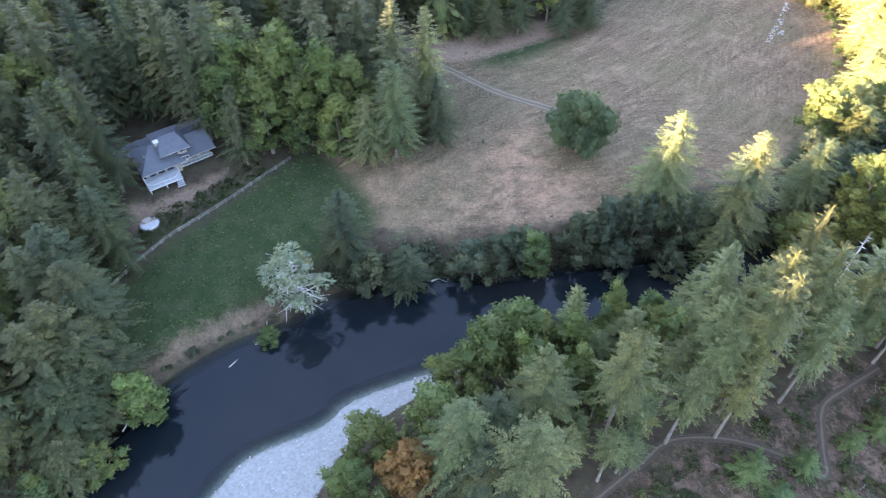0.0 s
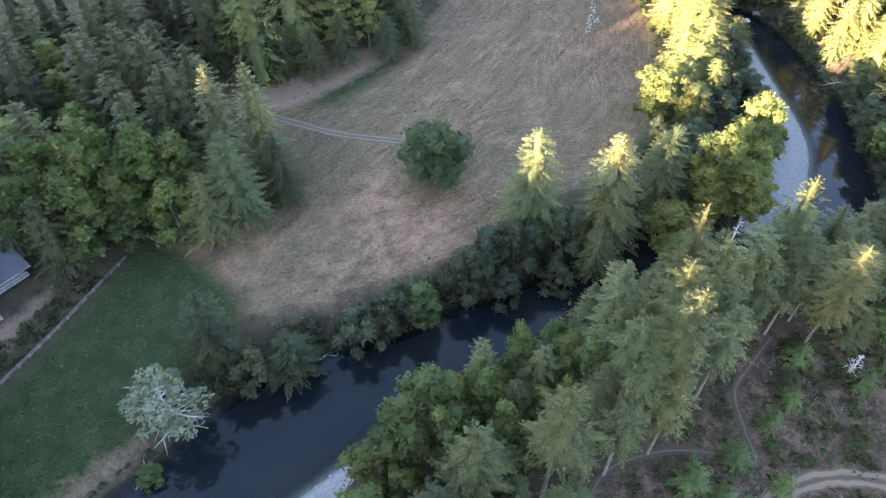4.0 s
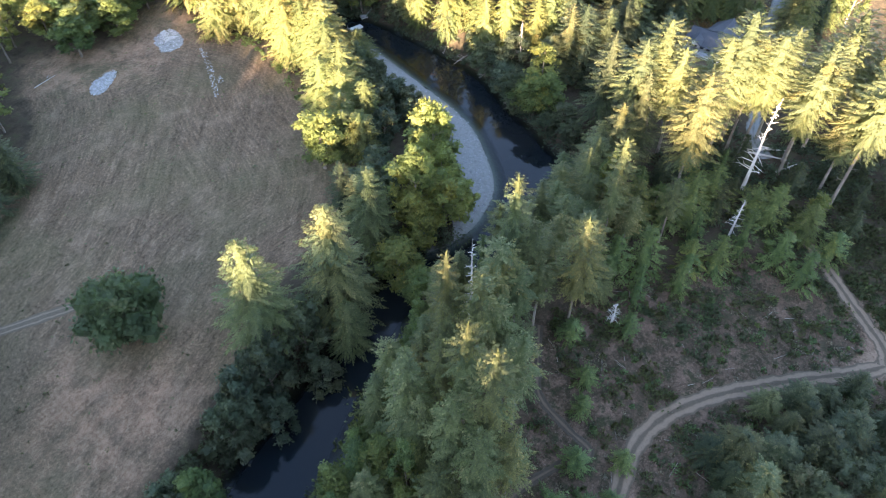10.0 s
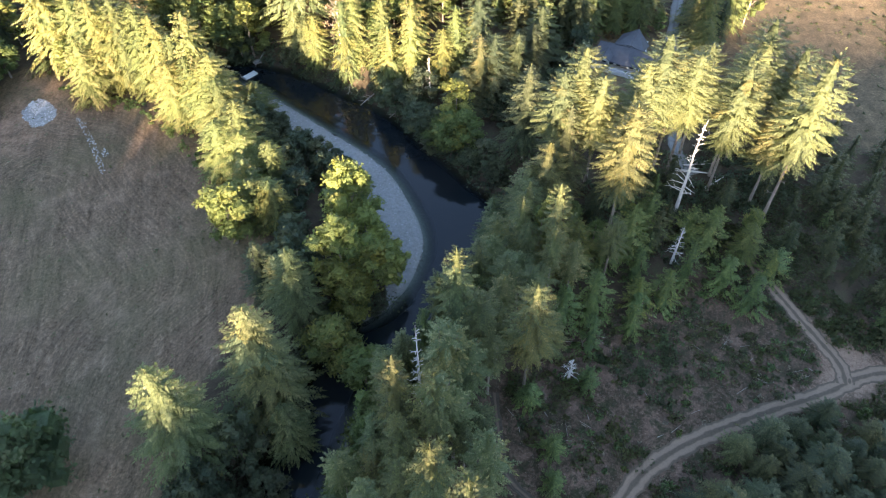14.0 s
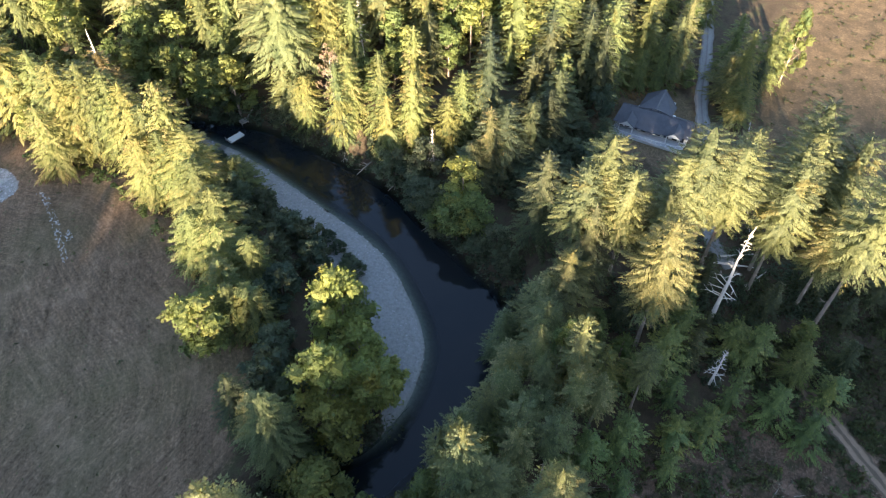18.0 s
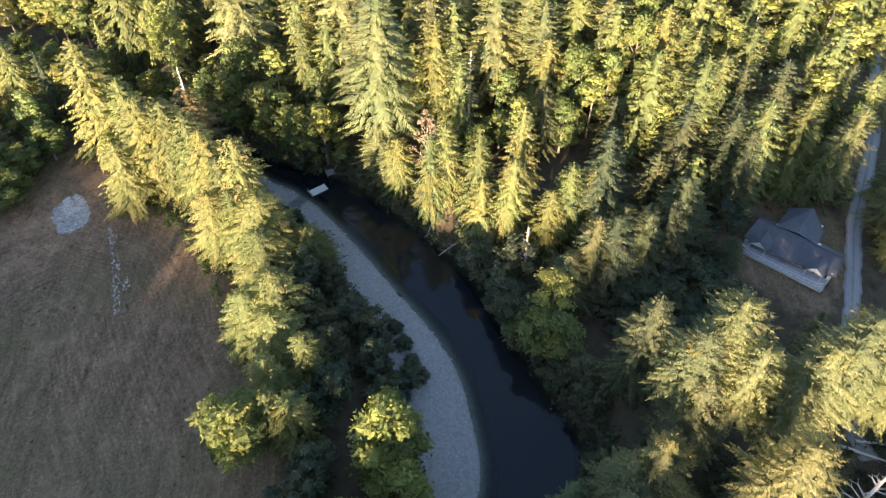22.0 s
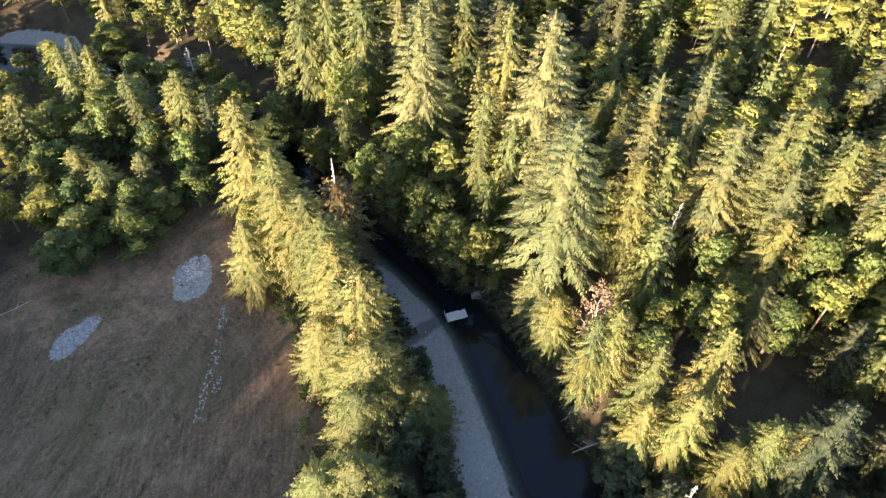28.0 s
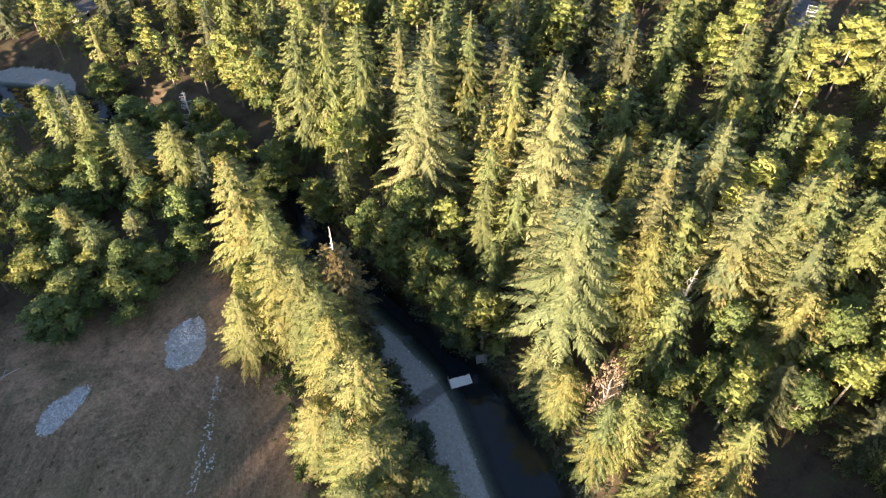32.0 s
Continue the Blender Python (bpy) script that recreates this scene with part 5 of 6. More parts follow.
def window(parent, x, y, z, w, h, facing="y"):
    """A window in a wall that faces -y (or -x)."""
    if facing == "y":
        win = part("window", boxes((x - w / 2 - 0.08, y - 0.07, z - 0.08, x + w / 2 + 0.08, y + 0.02, z), (x - w / 2 - 0.08, y - 0.07, z + h, x + w / 2 + 0.08, y + 0.02, z + h + 0.08),
                                   (x - w / 2 - 0.08, y - 0.07, z, x - w / 2, y + 0.02, z + h), (x + w / 2, y - 0.07, z, x + w / 2 + 0.08, y + 0.02, z + h)), PAINT, parent)
        part("pane", boxes((x - w / 2, y - 0.03, z, x + w / 2, y - 0.01, z + h)), GLASS, win)
    else:
        win = part("window", boxes((x - 0.07, y - w / 2 - 0.08, z - 0.08, x + 0.02, y + w / 2 + 0.08, z), (x - 0.07, y - w / 2 - 0.08, z + h, x + 0.02, y + w / 2 + 0.08, z + h + 0.08),
                                   (x - 0.07, y - w / 2 - 0.08, z, x + 0.02, y - w / 2, z + h), (x - 0.07, y + w / 2, z, x + 0.02, y + w / 2 + 0.08, z + h)), PAINT, parent)
        part("pane", boxes((x - 0.03, y - w / 2, z, x - 0.01, y + w / 2, z + h)), GLASS, win)
    return win


def rail(parent, pts, z, tall=1.0, gap=1.1):
    """A white railing along the points: top and bottom rails, posts and balusters."""
    bar = bmesh.new()
    for (ax, ay), (bx, by) in zip(pts[:-1], pts[1:]):
        limb(bar, (ax, ay, z + tall), (bx, by, z + tall), 0.07, 0.07, 4)
        limb(bar, (ax, ay, z + 0.15), (bx, by, z + 0.15), 0.04, 0.04, 4)
    railing = part("railing", bar, PAINT, parent, "white painted railing")
    for (ax, ay), (bx, by) in zip(pts[:-1], pts[1:]):
        n = max(1, int(math.hypot(bx - ax, by - ay) / gap))
        for i in range(n + 1):
            x, y = ax + (bx - ax) * i / n, ay + (by - ay) * i / n
            part("post", limb(bmesh.new(), (x, y, z), (x, y, z + tall + 0.06), 0.06, 0.06, 4), PAINT, railing)
    return railing


def deck(parent, x0, x1, y0, y1, z, legs=True):
    n = int((y1 - y0) / 0.30)
    d = part("deck", boxes((x0, y0, z - 0.30, x1, y1, z - 0.06)), PAINT, parent, "pale wooden deck")
    for i in range(n):
        y = y0 + (y1 - y0) * i / n
        part("deck_board", boxes((x0 - 0.05, y + 0.012, z - 0.05, x1 + 0.05, y + (y1 - y0) / n - 0.012, z)), DECKING, d)
    if legs:
        for x in (x0 + 0.2, (x0 + x1) / 2, x1 - 0.2):
            part("deck_post", boxes((x - 0.09, y0 + 0.1, -0.5, x + 0.09, y0 + 0.28, z - 0.28)), PAINT, d)
    return d


def river_house():
    """The grey-roofed house above the lawn."""
    h = thing("house", "grey-roofed two-storey house with a pale deck above the lawn", "house", pose(-65.8, 112.2, at_ground(-62, 116), 0, 0, 34))
    part("wall", boxes((0.2, 0.3, -0.6, 8.0, 10.0, 3.4), (8.0, 2.2, -0.6, 15.2, 9.4, 3.0)), SIDING, h)
    part("upper_wall", boxes((5.2, 1.4, 3.0, 10.4, 8.0, 5.7)), SIDING, h)
    hip_roof(h, 0, 8.4, -0.4, 10.4, 3.4, 2.6, 4.2, ROOF_A, 0.8)
    hip_roof(h, 8.0, 15.8, 0.8, 10.2, 3.0, 2.0, 0.04, ROOF_A, 0.7)
    hip_roof(h, 5.0, 10.6, 0.8, 8.6, 5.7, 1.7, 1.6, ROOF_A, 0.7)
    gable_ends(h, 8.0, 15.2, 2.2, 9.4, 3.0, 1.9, SIDING)
    for x in (6.1, 7.8, 9.5):
        window(h, x, 1.4, 4.1, 1.2, 1.2)
    for x in (1.6, 3.6, 5.6):
        window(h, x, 0.3, 1.0, 1.5, 1.9)
    for x in (9.6, 11.6, 13.6):
        window(h, x, 2.2, 0.9, 1.4, 1.5)
    chimney = part("chimney", boxes((4.6, 3.4, 4.0, 5.5, 4.3, 7.2), bevel=0.03), BRICK, h, "stone chimney with a pale cap")
    part("chimney_cap", boxes((4.5, 3.3, 7.2, 5.6, 4.4, 7.35)), PAINT, chimney)
    part("vent", limb(bmesh.new(), (1.6, 3.0, 4.4), (1.6, 3.0, 5.4), 0.12, 0.10, 8), PAINT, h)
    deck(h, -0.6, 6.9, -3.9, 0.2, 1.5)
    rail(h, ((-0.6, 0.2), (-0.6, -3.0), (0.6, -3.9), (5.6, -3.9), (6.9, -2.4), (6.9, 0.2)), 1.5)
    balcony = part("balcony", boxes((5.4, -0.1, 2.7, 10.2, 1.4, 2.9)), DECKING, h)
    part("balcony_rail", boxes((5.4, -0.1, 3.75, 10.2, 0.0, 3.85), *[(5.4 + 0.8 * i, -0.1, 2.9, 5.48 + 0.8 * i, 0.0, 3.75) for i in range(7)]), PAINT, balcony)
    porch = part("porch", boxes((7.4, 0.6, 0.5, 15.4, 2.2, 0.7)), DECKING, h)
    part("porch_rail", boxes((7.4, 0.6, 1.5, 15.4, 0.7, 1.6), *[(7.4 + 1.0 * i, 0.6, 0.7, 7.5 + 1.0 * i, 0.7, 1.5) for i in range(9)]), PAINT, porch)
    for i in range(4):
        part("step", boxes((5.4 - 0.1 * i, -4.2 - 0.3 * i, 1.2 - 0.3 * i, 6.8, -3.9 - 0.3 * i, 1.35 - 0.3 * i)), DECKING, h)


def wood_house():
    """The dark-roofed white house by the driveway: two wings at a blunt angle, and one behind."""
    h = thing("house", "white house with dark shingle roofs and a long front deck", "house", pose(182.9, 73.7, at_ground(186, 74), 0, 0, -90) @ Matrix.Scale(0.9, 4))
    left = part("left_wing", boxes((-9.4, 0.6, -0.6, 0.4, 7.6, 3.0)), PAINT, h)
    part("right_wing", boxes((-0.4, 0.6, -0.6, 9.6, 7.6, 3.0)), PAINT, h)
    part("rear_wing", boxes((-4.6, 7.4, -0.6, 3.0, 14.2, 3.0)), PAINT, h)
    roof = part("roof", solid([(-10.2, -0.4, 2.7), (0.3, -1.4, 2.7), (0.3, 4.1, 5.6), (-9.4, 4.1, 5.4)], 0.2), ROOF_B, h, "dark shingle roof")
    part("roof_slope", solid([(0.3, -1.4, 2.7), (10.4, 0.4, 2.7), (9.4, 4.1, 5.2), (0.3, 4.1, 5.6)], 0.2), ROOF_B, roof)
    part("roof_slope", solid([(-9.4, 4.1, 5.4), (0.3, 4.1, 5.6), (0.3, 8.6, 2.8), (-9.8, 8.4, 2.8)], 0.2), ROOF_B, roof)
    part("roof_slope", solid([(0.3, 4.1, 5.6), (9.4, 4.1, 5.2), (10.0, 8.2, 2.8), (0.3, 8.6, 2.8)], 0.2), ROOF_B, roof)
    part("roof_slope", solid([(9.4, 4.1, 5.2), (10.4, 0.4, 2.7), (10.0, 8.2, 2.8)], 0.2), ROOF_B, roof)
    part("roof_slope", solid([(-5.4, 5.0, 4.9), (-0.8, 5.0, 5.7), (-0.8, 15.2, 5.7), (-5.4, 15.2, 2.8)], 0.2), ROOF_B, roof)
    part("roof_slope", solid([(-0.8, 5.0, 5.7), (3.8, 5.0, 4.9), (3.8, 12.4, 2.8), (-0.8, 15.2, 5.7)], 0.2), ROOF_B, roof)
    part("ridge_cap", limb(limb(bmesh.new(), (-9.4, 4.1, 5.44), (0.3, 4.1, 5.64), 0.14, 0.14, 6), (0.3, 4.1, 5.64), (9.4, 4.1, 5.24), 0.14, 0.14, 6), ROOF_B, roof)
    for x, y, z, w in ((-6.4, -0.9, 2.9, 4.6), (6.2, -0.5, 2.8, 4.4)):
        g = part("front_gable", solid([(x - w / 2, y - 0.9, z), (x, y - 0.9, z + 1.6), (x, y + 3.6, z + 2.2), (x - w / 2, y + 1.8, z + 1.0)], 0.14), ROOF_B, h)
        part("roof_slope", solid([(x, y - 0.9, z + 1.6), (x + w / 2, y - 0.9, z), (x + w / 2, y + 1.8, z + 1.0), (x, y + 3.6, z + 2.2)], 0.14), ROOF_B, g)
        bm = bmesh.new()
        f = poly(bm, [(x - w / 2 + 0.3, y - 0.6, z - 0.1), (x + w / 2 - 0.3, y - 0.6, z - 0.1), (x, y - 0.6, z + 1.35)])
        r = bmesh.ops.extrude_face_region(bm, geom=[f])
        bmesh.ops.translate(bm, vec=(0, 0.15, 0), verts=[v for v in r["geom"] if isinstance(v, bmesh.types.BMVert)])
        part("gable_board", bm, PAINT, g)
        for k in (-1, 1):
            part("porch_post", boxes((x + k * (w / 2 - 0.5) - 0.1, y - 0.65, 0.8, x + k * (w / 2 - 0.5) + 0.1, y - 0.45, z)), PAINT, g)
    for x in (-8.2, -6.4, -4.2, -2.0, 2.0, 4.2, 6.4, 8.2):
        window(h, x, 0.6, 0.9, 1.3, 1.6)
    for y in (2.6, 5.4):
        window(left, -9.4, y, 1.0, 1.3, 1.4, "x")
    deck(h, -9.6, 0.0, -3.0, 0.5, 0.85)
    deck(h, 0.02, 9.4, -3.2, 0.5, 0.8)
    rail(h, ((-9.6, 0.5), (-9.6, -2.0), (-7.4, -3.0), (0.0, -3.3), (7.6, -3.0), (9.4, -2.0), (9.4, 0.5)), 0.85)
    part("skirt", boxes((-9.5, -2.9, -0.5, 9.3, -2.75, 0.55)), PAINT, h)
    for x, y, z in ((-5.6, 6.2, 4.25), (-4.4, 6.2, 4.25), (1.6, 6.6, 4.05), (3.9, 5.6, 4.5)):
        part("skylight", boxes((x, y, z, x + 0.7, y + 0.4, z + 0.2)), PAINT, h)
    part("back_step", boxes((4.2, 9.8, -0.4, 8.4, 10.4, 0.25)), STONE, h, "pale stone wall by the back door")


def hill_house():
    h = thing("house", "dark slate-roofed house with white roof trim among trees", "house", pose(263, 196, at_ground(267, 199), 0, 0, 32) @ Matrix.Scale(0.82, 4))
    part("wall", boxes((0.3, 0.3, -0.6, 15.7, 9.7, 3.2)), SIDING, h)
    hip_roof(h, 0, 16, 0, 10, 3.2, 2.4, 3.0, ROOF_B)
    for x in (4.0, 8.0):
        d = part("dormer", boxes((x, -0.3, 3.4, x + 2.4, 3.2, 4.9)), ROOF_B, h)
        part("dormer_trim", boxes((x - 0.2, -0.4, 4.9, x + 2.6, 0.0, 5.05), (x - 0.2, 3.0, 4.9, x + 2.6, 3.3, 5.05), (x - 0.2, 0.0, 4.9, x + 0.1, 3.0, 5.05), (x + 2.3, 0.0, 4.9, x + 2.6, 3.0, 5.05)), PAINT, d)
    for x in (2.0, 6.0, 12.0):
        window(h, x, 0.3, 1.0, 1.4, 1.4)


def pond_shed():
    h = thing("shed", "dark-roofed shed with white trim near the upper river", "shed", pose(107, 331, at_ground(111, 335), 0, 0, 30))
    part("wall", boxes((0.2, 0.2, -0.5, 7.8, 6.8, 2.8)), SIDING, h)
    hip_roof(h, 0, 8, 0, 7, 2.8, 2.0, 0.04, ROOF_B)
    part("trim_board", boxes((3.8, -0.7, 2.9, 4.2, -0.5, 3.2)), PAINT, h)
    window(h, 4, 0.2, 1.0, 1.2, 1.2)


river_house()
wood_house()
hill_house()
pond_shed()


# ---- fences, dock, logs ----
def board_fence(pts, label, tall=1.15, gap=2.4, mat=PLANK, rails=(0.35, 0.7, 1.05), thick=0.06):
    line = resample(np.array(pts, float), 2 + int(sum(math.dist(a, b) for a, b in zip(pts[:-1], pts[1:])) / gap))
    x0, y0 = line[0]
    z0 = at_ground(x0, y0)
    f = thing("fence", label, "fence", pose(x0, y0, z0))
    for (ax, ay), (bx, by) in zip(line[:-1], line[1:]):
        az, bz = at_ground(ax, ay) - z0, at_ground(bx, by) - z0
        part("post", limb(bmesh.new(), (ax - x0, ay - y0, az - 0.4), (ax - x0, ay - y0, az + tall), 0.09, 0.08, 5), mat, f)
        for r in rails:
            part("rail", limb(bmesh.new(), (ax - x0, ay - y0, az + r), (bx - x0, by - y0, bz + r), thick * 1.4, thick * 1.4, 4), mat, f)
    return f


board_fence(((-68, 76), (-62, 88.5), (-57, 96), (-47, 107), (-35, 120.5)), "weathered pale rail fence between the house and lawn", rails=(0.5, 1.0), thick=0.035)
board_fence(((199, 53), (186, 52), (181, 51), (170, 48.5), (161, 46)), "pale post fence along the brown field", 1.1, 2.0, DEAD, (0.95,), 0.03)


def covered_tub():
    t = thing("round_tub", "round grey tub half covered with a pale tarp", "tub", pose(-61.8, 99.4, at_ground(-62, 99.4)))
    bm = bmesh.new()
    bmesh.ops.create_cone(bm, cap_ends=True, segments=28, radius1=1.9, radius2=1.9, depth=0.9)
    bmesh.ops.translate(bm, vec=(0, 0, 0.4), verts=bm.verts)
    part("wall", bm, BRICK, t)
    bm = bmesh.new()
    bmesh.ops.create_cone(bm, cap_ends=True, segments=28, radius1=2.0, radius2=1.7, depth=0.14)
    bmesh.ops.translate(bm, vec=(0, 0, 0.92), verts=bm.verts)
    bmesh.ops.bisect_plane(bm, geom=bm.verts[:] + bm.edges[:] + bm.faces[:], plane_co=(0, 0, 0), plane_no=(-0.5, 0.85, 0), clear_outer=True)
    part("cover", bm, CANVAS, t, "pale grey tarp cover")
    bm = bmesh.new()
    bmesh.ops.create_circle(bm, cap_ends=True, segments=28, radius=1.75)
    bmesh.ops.translate(bm, vec=(0, 0, 0.86), verts=bm.verts)
    part("lid_board", bm, SIDING, t, "tan wooden lid")


covered_tub()


def river_dock():
    d = thing("dock", "small white plank dock moored beside the gravel bar", "dock", pose(141.9, 167.9, LEVEL + 0.05, 0, 0, -14))
    part("float", boxes((-1.9, -0.9, -0.25, 1.9, -0.5, 0.22), (-1.9, 0.5, -0.25, 1.9, 0.9, 0.22), bevel=0.05), LOG, d)
    rng = random.Random(3)
    for i in range(11):
        x = -2.1 + i * 0.385
        part("plank", boxes((x, -1.0 + rng.uniform(-0.1, 0.1), 0.23, x + 0.35, 1.0 + rng.uniform(-0.12, 0.12), 0.29 + rng.uniform(0, 0.02))), PAINT, d)
    part("edge_board", boxes((-2.25, -1.1, 0.1, -2.12, 1.1, 0.7)), PLANK, d)
    part("mooring_post", limb(bmesh.new(), (-2.2, 1.2, -1.2), (-2.2, 1.2, 1.2), 0.09, 0.08, 6), LOG, d)
    p = thing("landing", "small grey plank landing at the foot of the bank", "landing", pose(148.0, 170.1, LEVEL + 0.6, 0, 0, -25))
    part("frame", boxes((-1.0, -0.9, -0.3, 1.0, 0.9, 0.0)), LOG, p)
    for i in range(6):
        part("plank", boxes((-1.0 + i * 0.34, -0.95, 0.0, -0.70 + i * 0.34, 0.95, 0.06)), PLANK, p)
    for x, y in ((-0.9, -0.8), (0.9, -0.8), (-0.9, 0.8), (0.9, 0.8)):
        part("leg", limb(bmesh.new(), (x, y, -2.2), (x, y, 0.05), 0.08, 0.08, 5), LOG, p)
    part("gangplank", limb(bmesh.new(), (0.9, 0.1, 0.05), (5.4, 1.6, 2.6), 0.2, 0.2, 4), PLANK, p)


river_dock()


def fallen_log(x, y, z, turn, tilt, length, r, twigs, label, mat=DEAD, seed=0):
    g = thing("fallen_log", label, "log", pose(x, y, z, 0, -tilt, turn), "fallen logs")
    rng = random.Random(seed)
    part("stem", limb(limb(bmesh.new(), (0, 0, 0), (length * 0.6, 0, 0.1), r, r * 0.75, 7), (length * 0.6, 0, 0.1), (length, 0.15, 0.05), r * 0.75, r * 0.3, 7), mat, g)
    for i in range(twigs):
        a = length * rng.uniform(0.3, 0.95)
        q = Vector((a + rng.uniform(0.3, 1.4), rng.uniform(-1.6, 1.6), rng.uniform(0.1, 1.3)))
        part("branch", limb(limb(bmesh.new(), (a, 0, 0), q, 0.06, 0.04, 4), q, q + Vector((0.6, rng.uniform(-0.8, 0.8), rng.uniform(-0.3, 0.5))), 0.04, 0.015, 3), mat, g)


for x, y, turn, tilt, length, r, twigs, label in (
        (149.5, 131, 165, -9, 6.5, 0.2, 7, "bleached log fallen from the bank into the river"), (151, 140, 200, -12, 5.5, 0.16, 6, "grey fallen tree hanging over the water"),
        (148, 121, 160, -9, 6.5, 0.16, 8, "dark drowned branches along the far bank"), (140.5, 109, 175, -12, 5.0, 0.13, 6, "dark drowned branches along the far bank"),
        (-36, 73, 45, 0, 5.0, 0.10, 1, "pale log stranded at the water's edge"), (-40, 68, 50, 0, 2.2, 0.09, 0, "short pale stick floating by the bank"),
        (-56, 55, 70, 0, 1.6, 0.14, 0, "pale wood chunk floating on dark water"), (-57, 50, 120, 0, 1.2, 0.13, 0, "pale wood chunk floating on dark water"),
        (-2.5, 88.5, 20, 0, 1.8, 0.2, 1, "pale stone-like log at the bank"), (-3, 88.6, 60, 0, 1.3, 0.2, 0, "pale wood chunk floating on dark water"),
        (73.5, 89, 10, 0, 1.5, 0.14, 1, "pale wood chunk floating on dark water")):
    fallen_log(x, y, max(LEVEL + 0.06, at_ground(x, y) + r * 0.7) if tilt == 0 else LEVEL + 1.7, turn, tilt, length, r, twigs, label, DEAD if twigs < 5 else LOG, int(x))
for x, y, turn, length, r, label in ((149.5, 51.5, -75, 8.5, 0.28, "long pale felled trunk lying by the driveway"), (152, 50, -60, 7.0, 0.24, "pale felled trunk beside another log"), (146, 44, -30, 6.5, 0.24, "pale felled trunk in the brush"),
                                     (56, 26, -8, 6.2, 0.12, "thin bleached pole lying in the scrub"), (106, 47, 40, 4.0, 0.13, "bleached log among young firs"), (64, 210, 5, 7.0, 0.07, "thin pale stick lying at the field edge"),
                                     (202, 55, 70, 9.0, 0.16, "leaning pale dead trunk by the driveway")):
    fallen_log(x, y, at_ground(x, y) + r * 0.8, turn, 0, length, r, 2, label, DEAD, int(y))


# ---- far woods, too many to count ----
def low_detail():
    return {
        "fir": [conifer(300 + i, 28, 7.0, 0.10, 1.5, 8, 0.66, 0.4, 0.30, 0.18, 1.35) for i in range(4)],
        "cedar": [conifer(310 + i, 28, 7.0, 0.05, 1.5, 8, 0.55, 0.5, 0.5, 0.15, 1.4, 0.55) for i in range(4)],
        "maple": [broadleaf(320 + i, 28, 5, 0.2, 24, 34, 2.2, 0.62) for i in range(4)],
    }


FAR = low_detail()


SMALL = {
    "fir": [conifer(330 + i, 28, 9, 0.05, 2.0, 7, 0.8, 0.4, 0.30, 0.20, 1.9) for i in range(4)],
    "cedar": [conifer(340 + i, 28, 8, 0.04, 2.0, 7, 0.65, 0.5, 0.5, 0.18, 1.9, 0.5) for i in range(4)],
    "maple": [broadleaf(350 + i, 28, 6.5, 0.05, 20, 34, 2.9, 0.95) for i in range(4)],
}


def stem_quads(tall, r):
    a = np.array([0, math.pi / 2, math.pi, 3 * math.pi / 2, 2 * math.pi])
    c, s = np.cos(a), np.sin(a)
    return np.array([[(c[i] * r, s[i] * r, -0.5), (c[i + 1] * r, s[i + 1] * r, -0.5), (c[i + 1] * r * 0.3, s[i + 1] * r * 0.3, tall), (c[i] * r * 0.3, s[i] * r * 0.3, tall)] for i in range(4)])


def open_ground(x, y):
    """How deep a place lies in ground that is free of trees."""
    d = np.full(np.shape(x), -1e9)
    for ring in (CHANNEL, BAR_A, BAR_B, BAR_C, BAR_D, FIELD, LAWN, GLADE, BROWN, YARD_A):
        d = np.maximum(d, area(x, y, ring))
    for line, w in (((( -16, 172), (-8, 164)), 4), (((150, 47), (178, 58), (204, 66), (227, 70), (222, 69)), 6.5), (((190, 56), (206, 60), (220, 63)), 5), (((115, 12), (124, 26), (134, 42)), 4)):
        d = np.maximum(d, w - line_dist(x, y, np.array(line, float)))
    d = np.maximum(d, 12 - np.hypot(x - 86, y - 303))
    d = np.maximum(d, 14 - np.hypot(x - 170, y - 118))
    d = np.maximum(d, 11 - np.hypot(x + 61, y - 119))
    d = np.maximum(d, 8 - np.hypot(x + 70, y - 126))
    d = np.maximum(d, 14 - np.hypot(x - 187, y - 75))
    d = np.maximum(d, 11 - np.hypot(x - 171, y - 77))
    d = np.maximum(d, 17 - np.hypot(x - 160, y - 92))
    d = np.maximum(d, 9 - np.hypot(x - 268, y - 200))
    return d


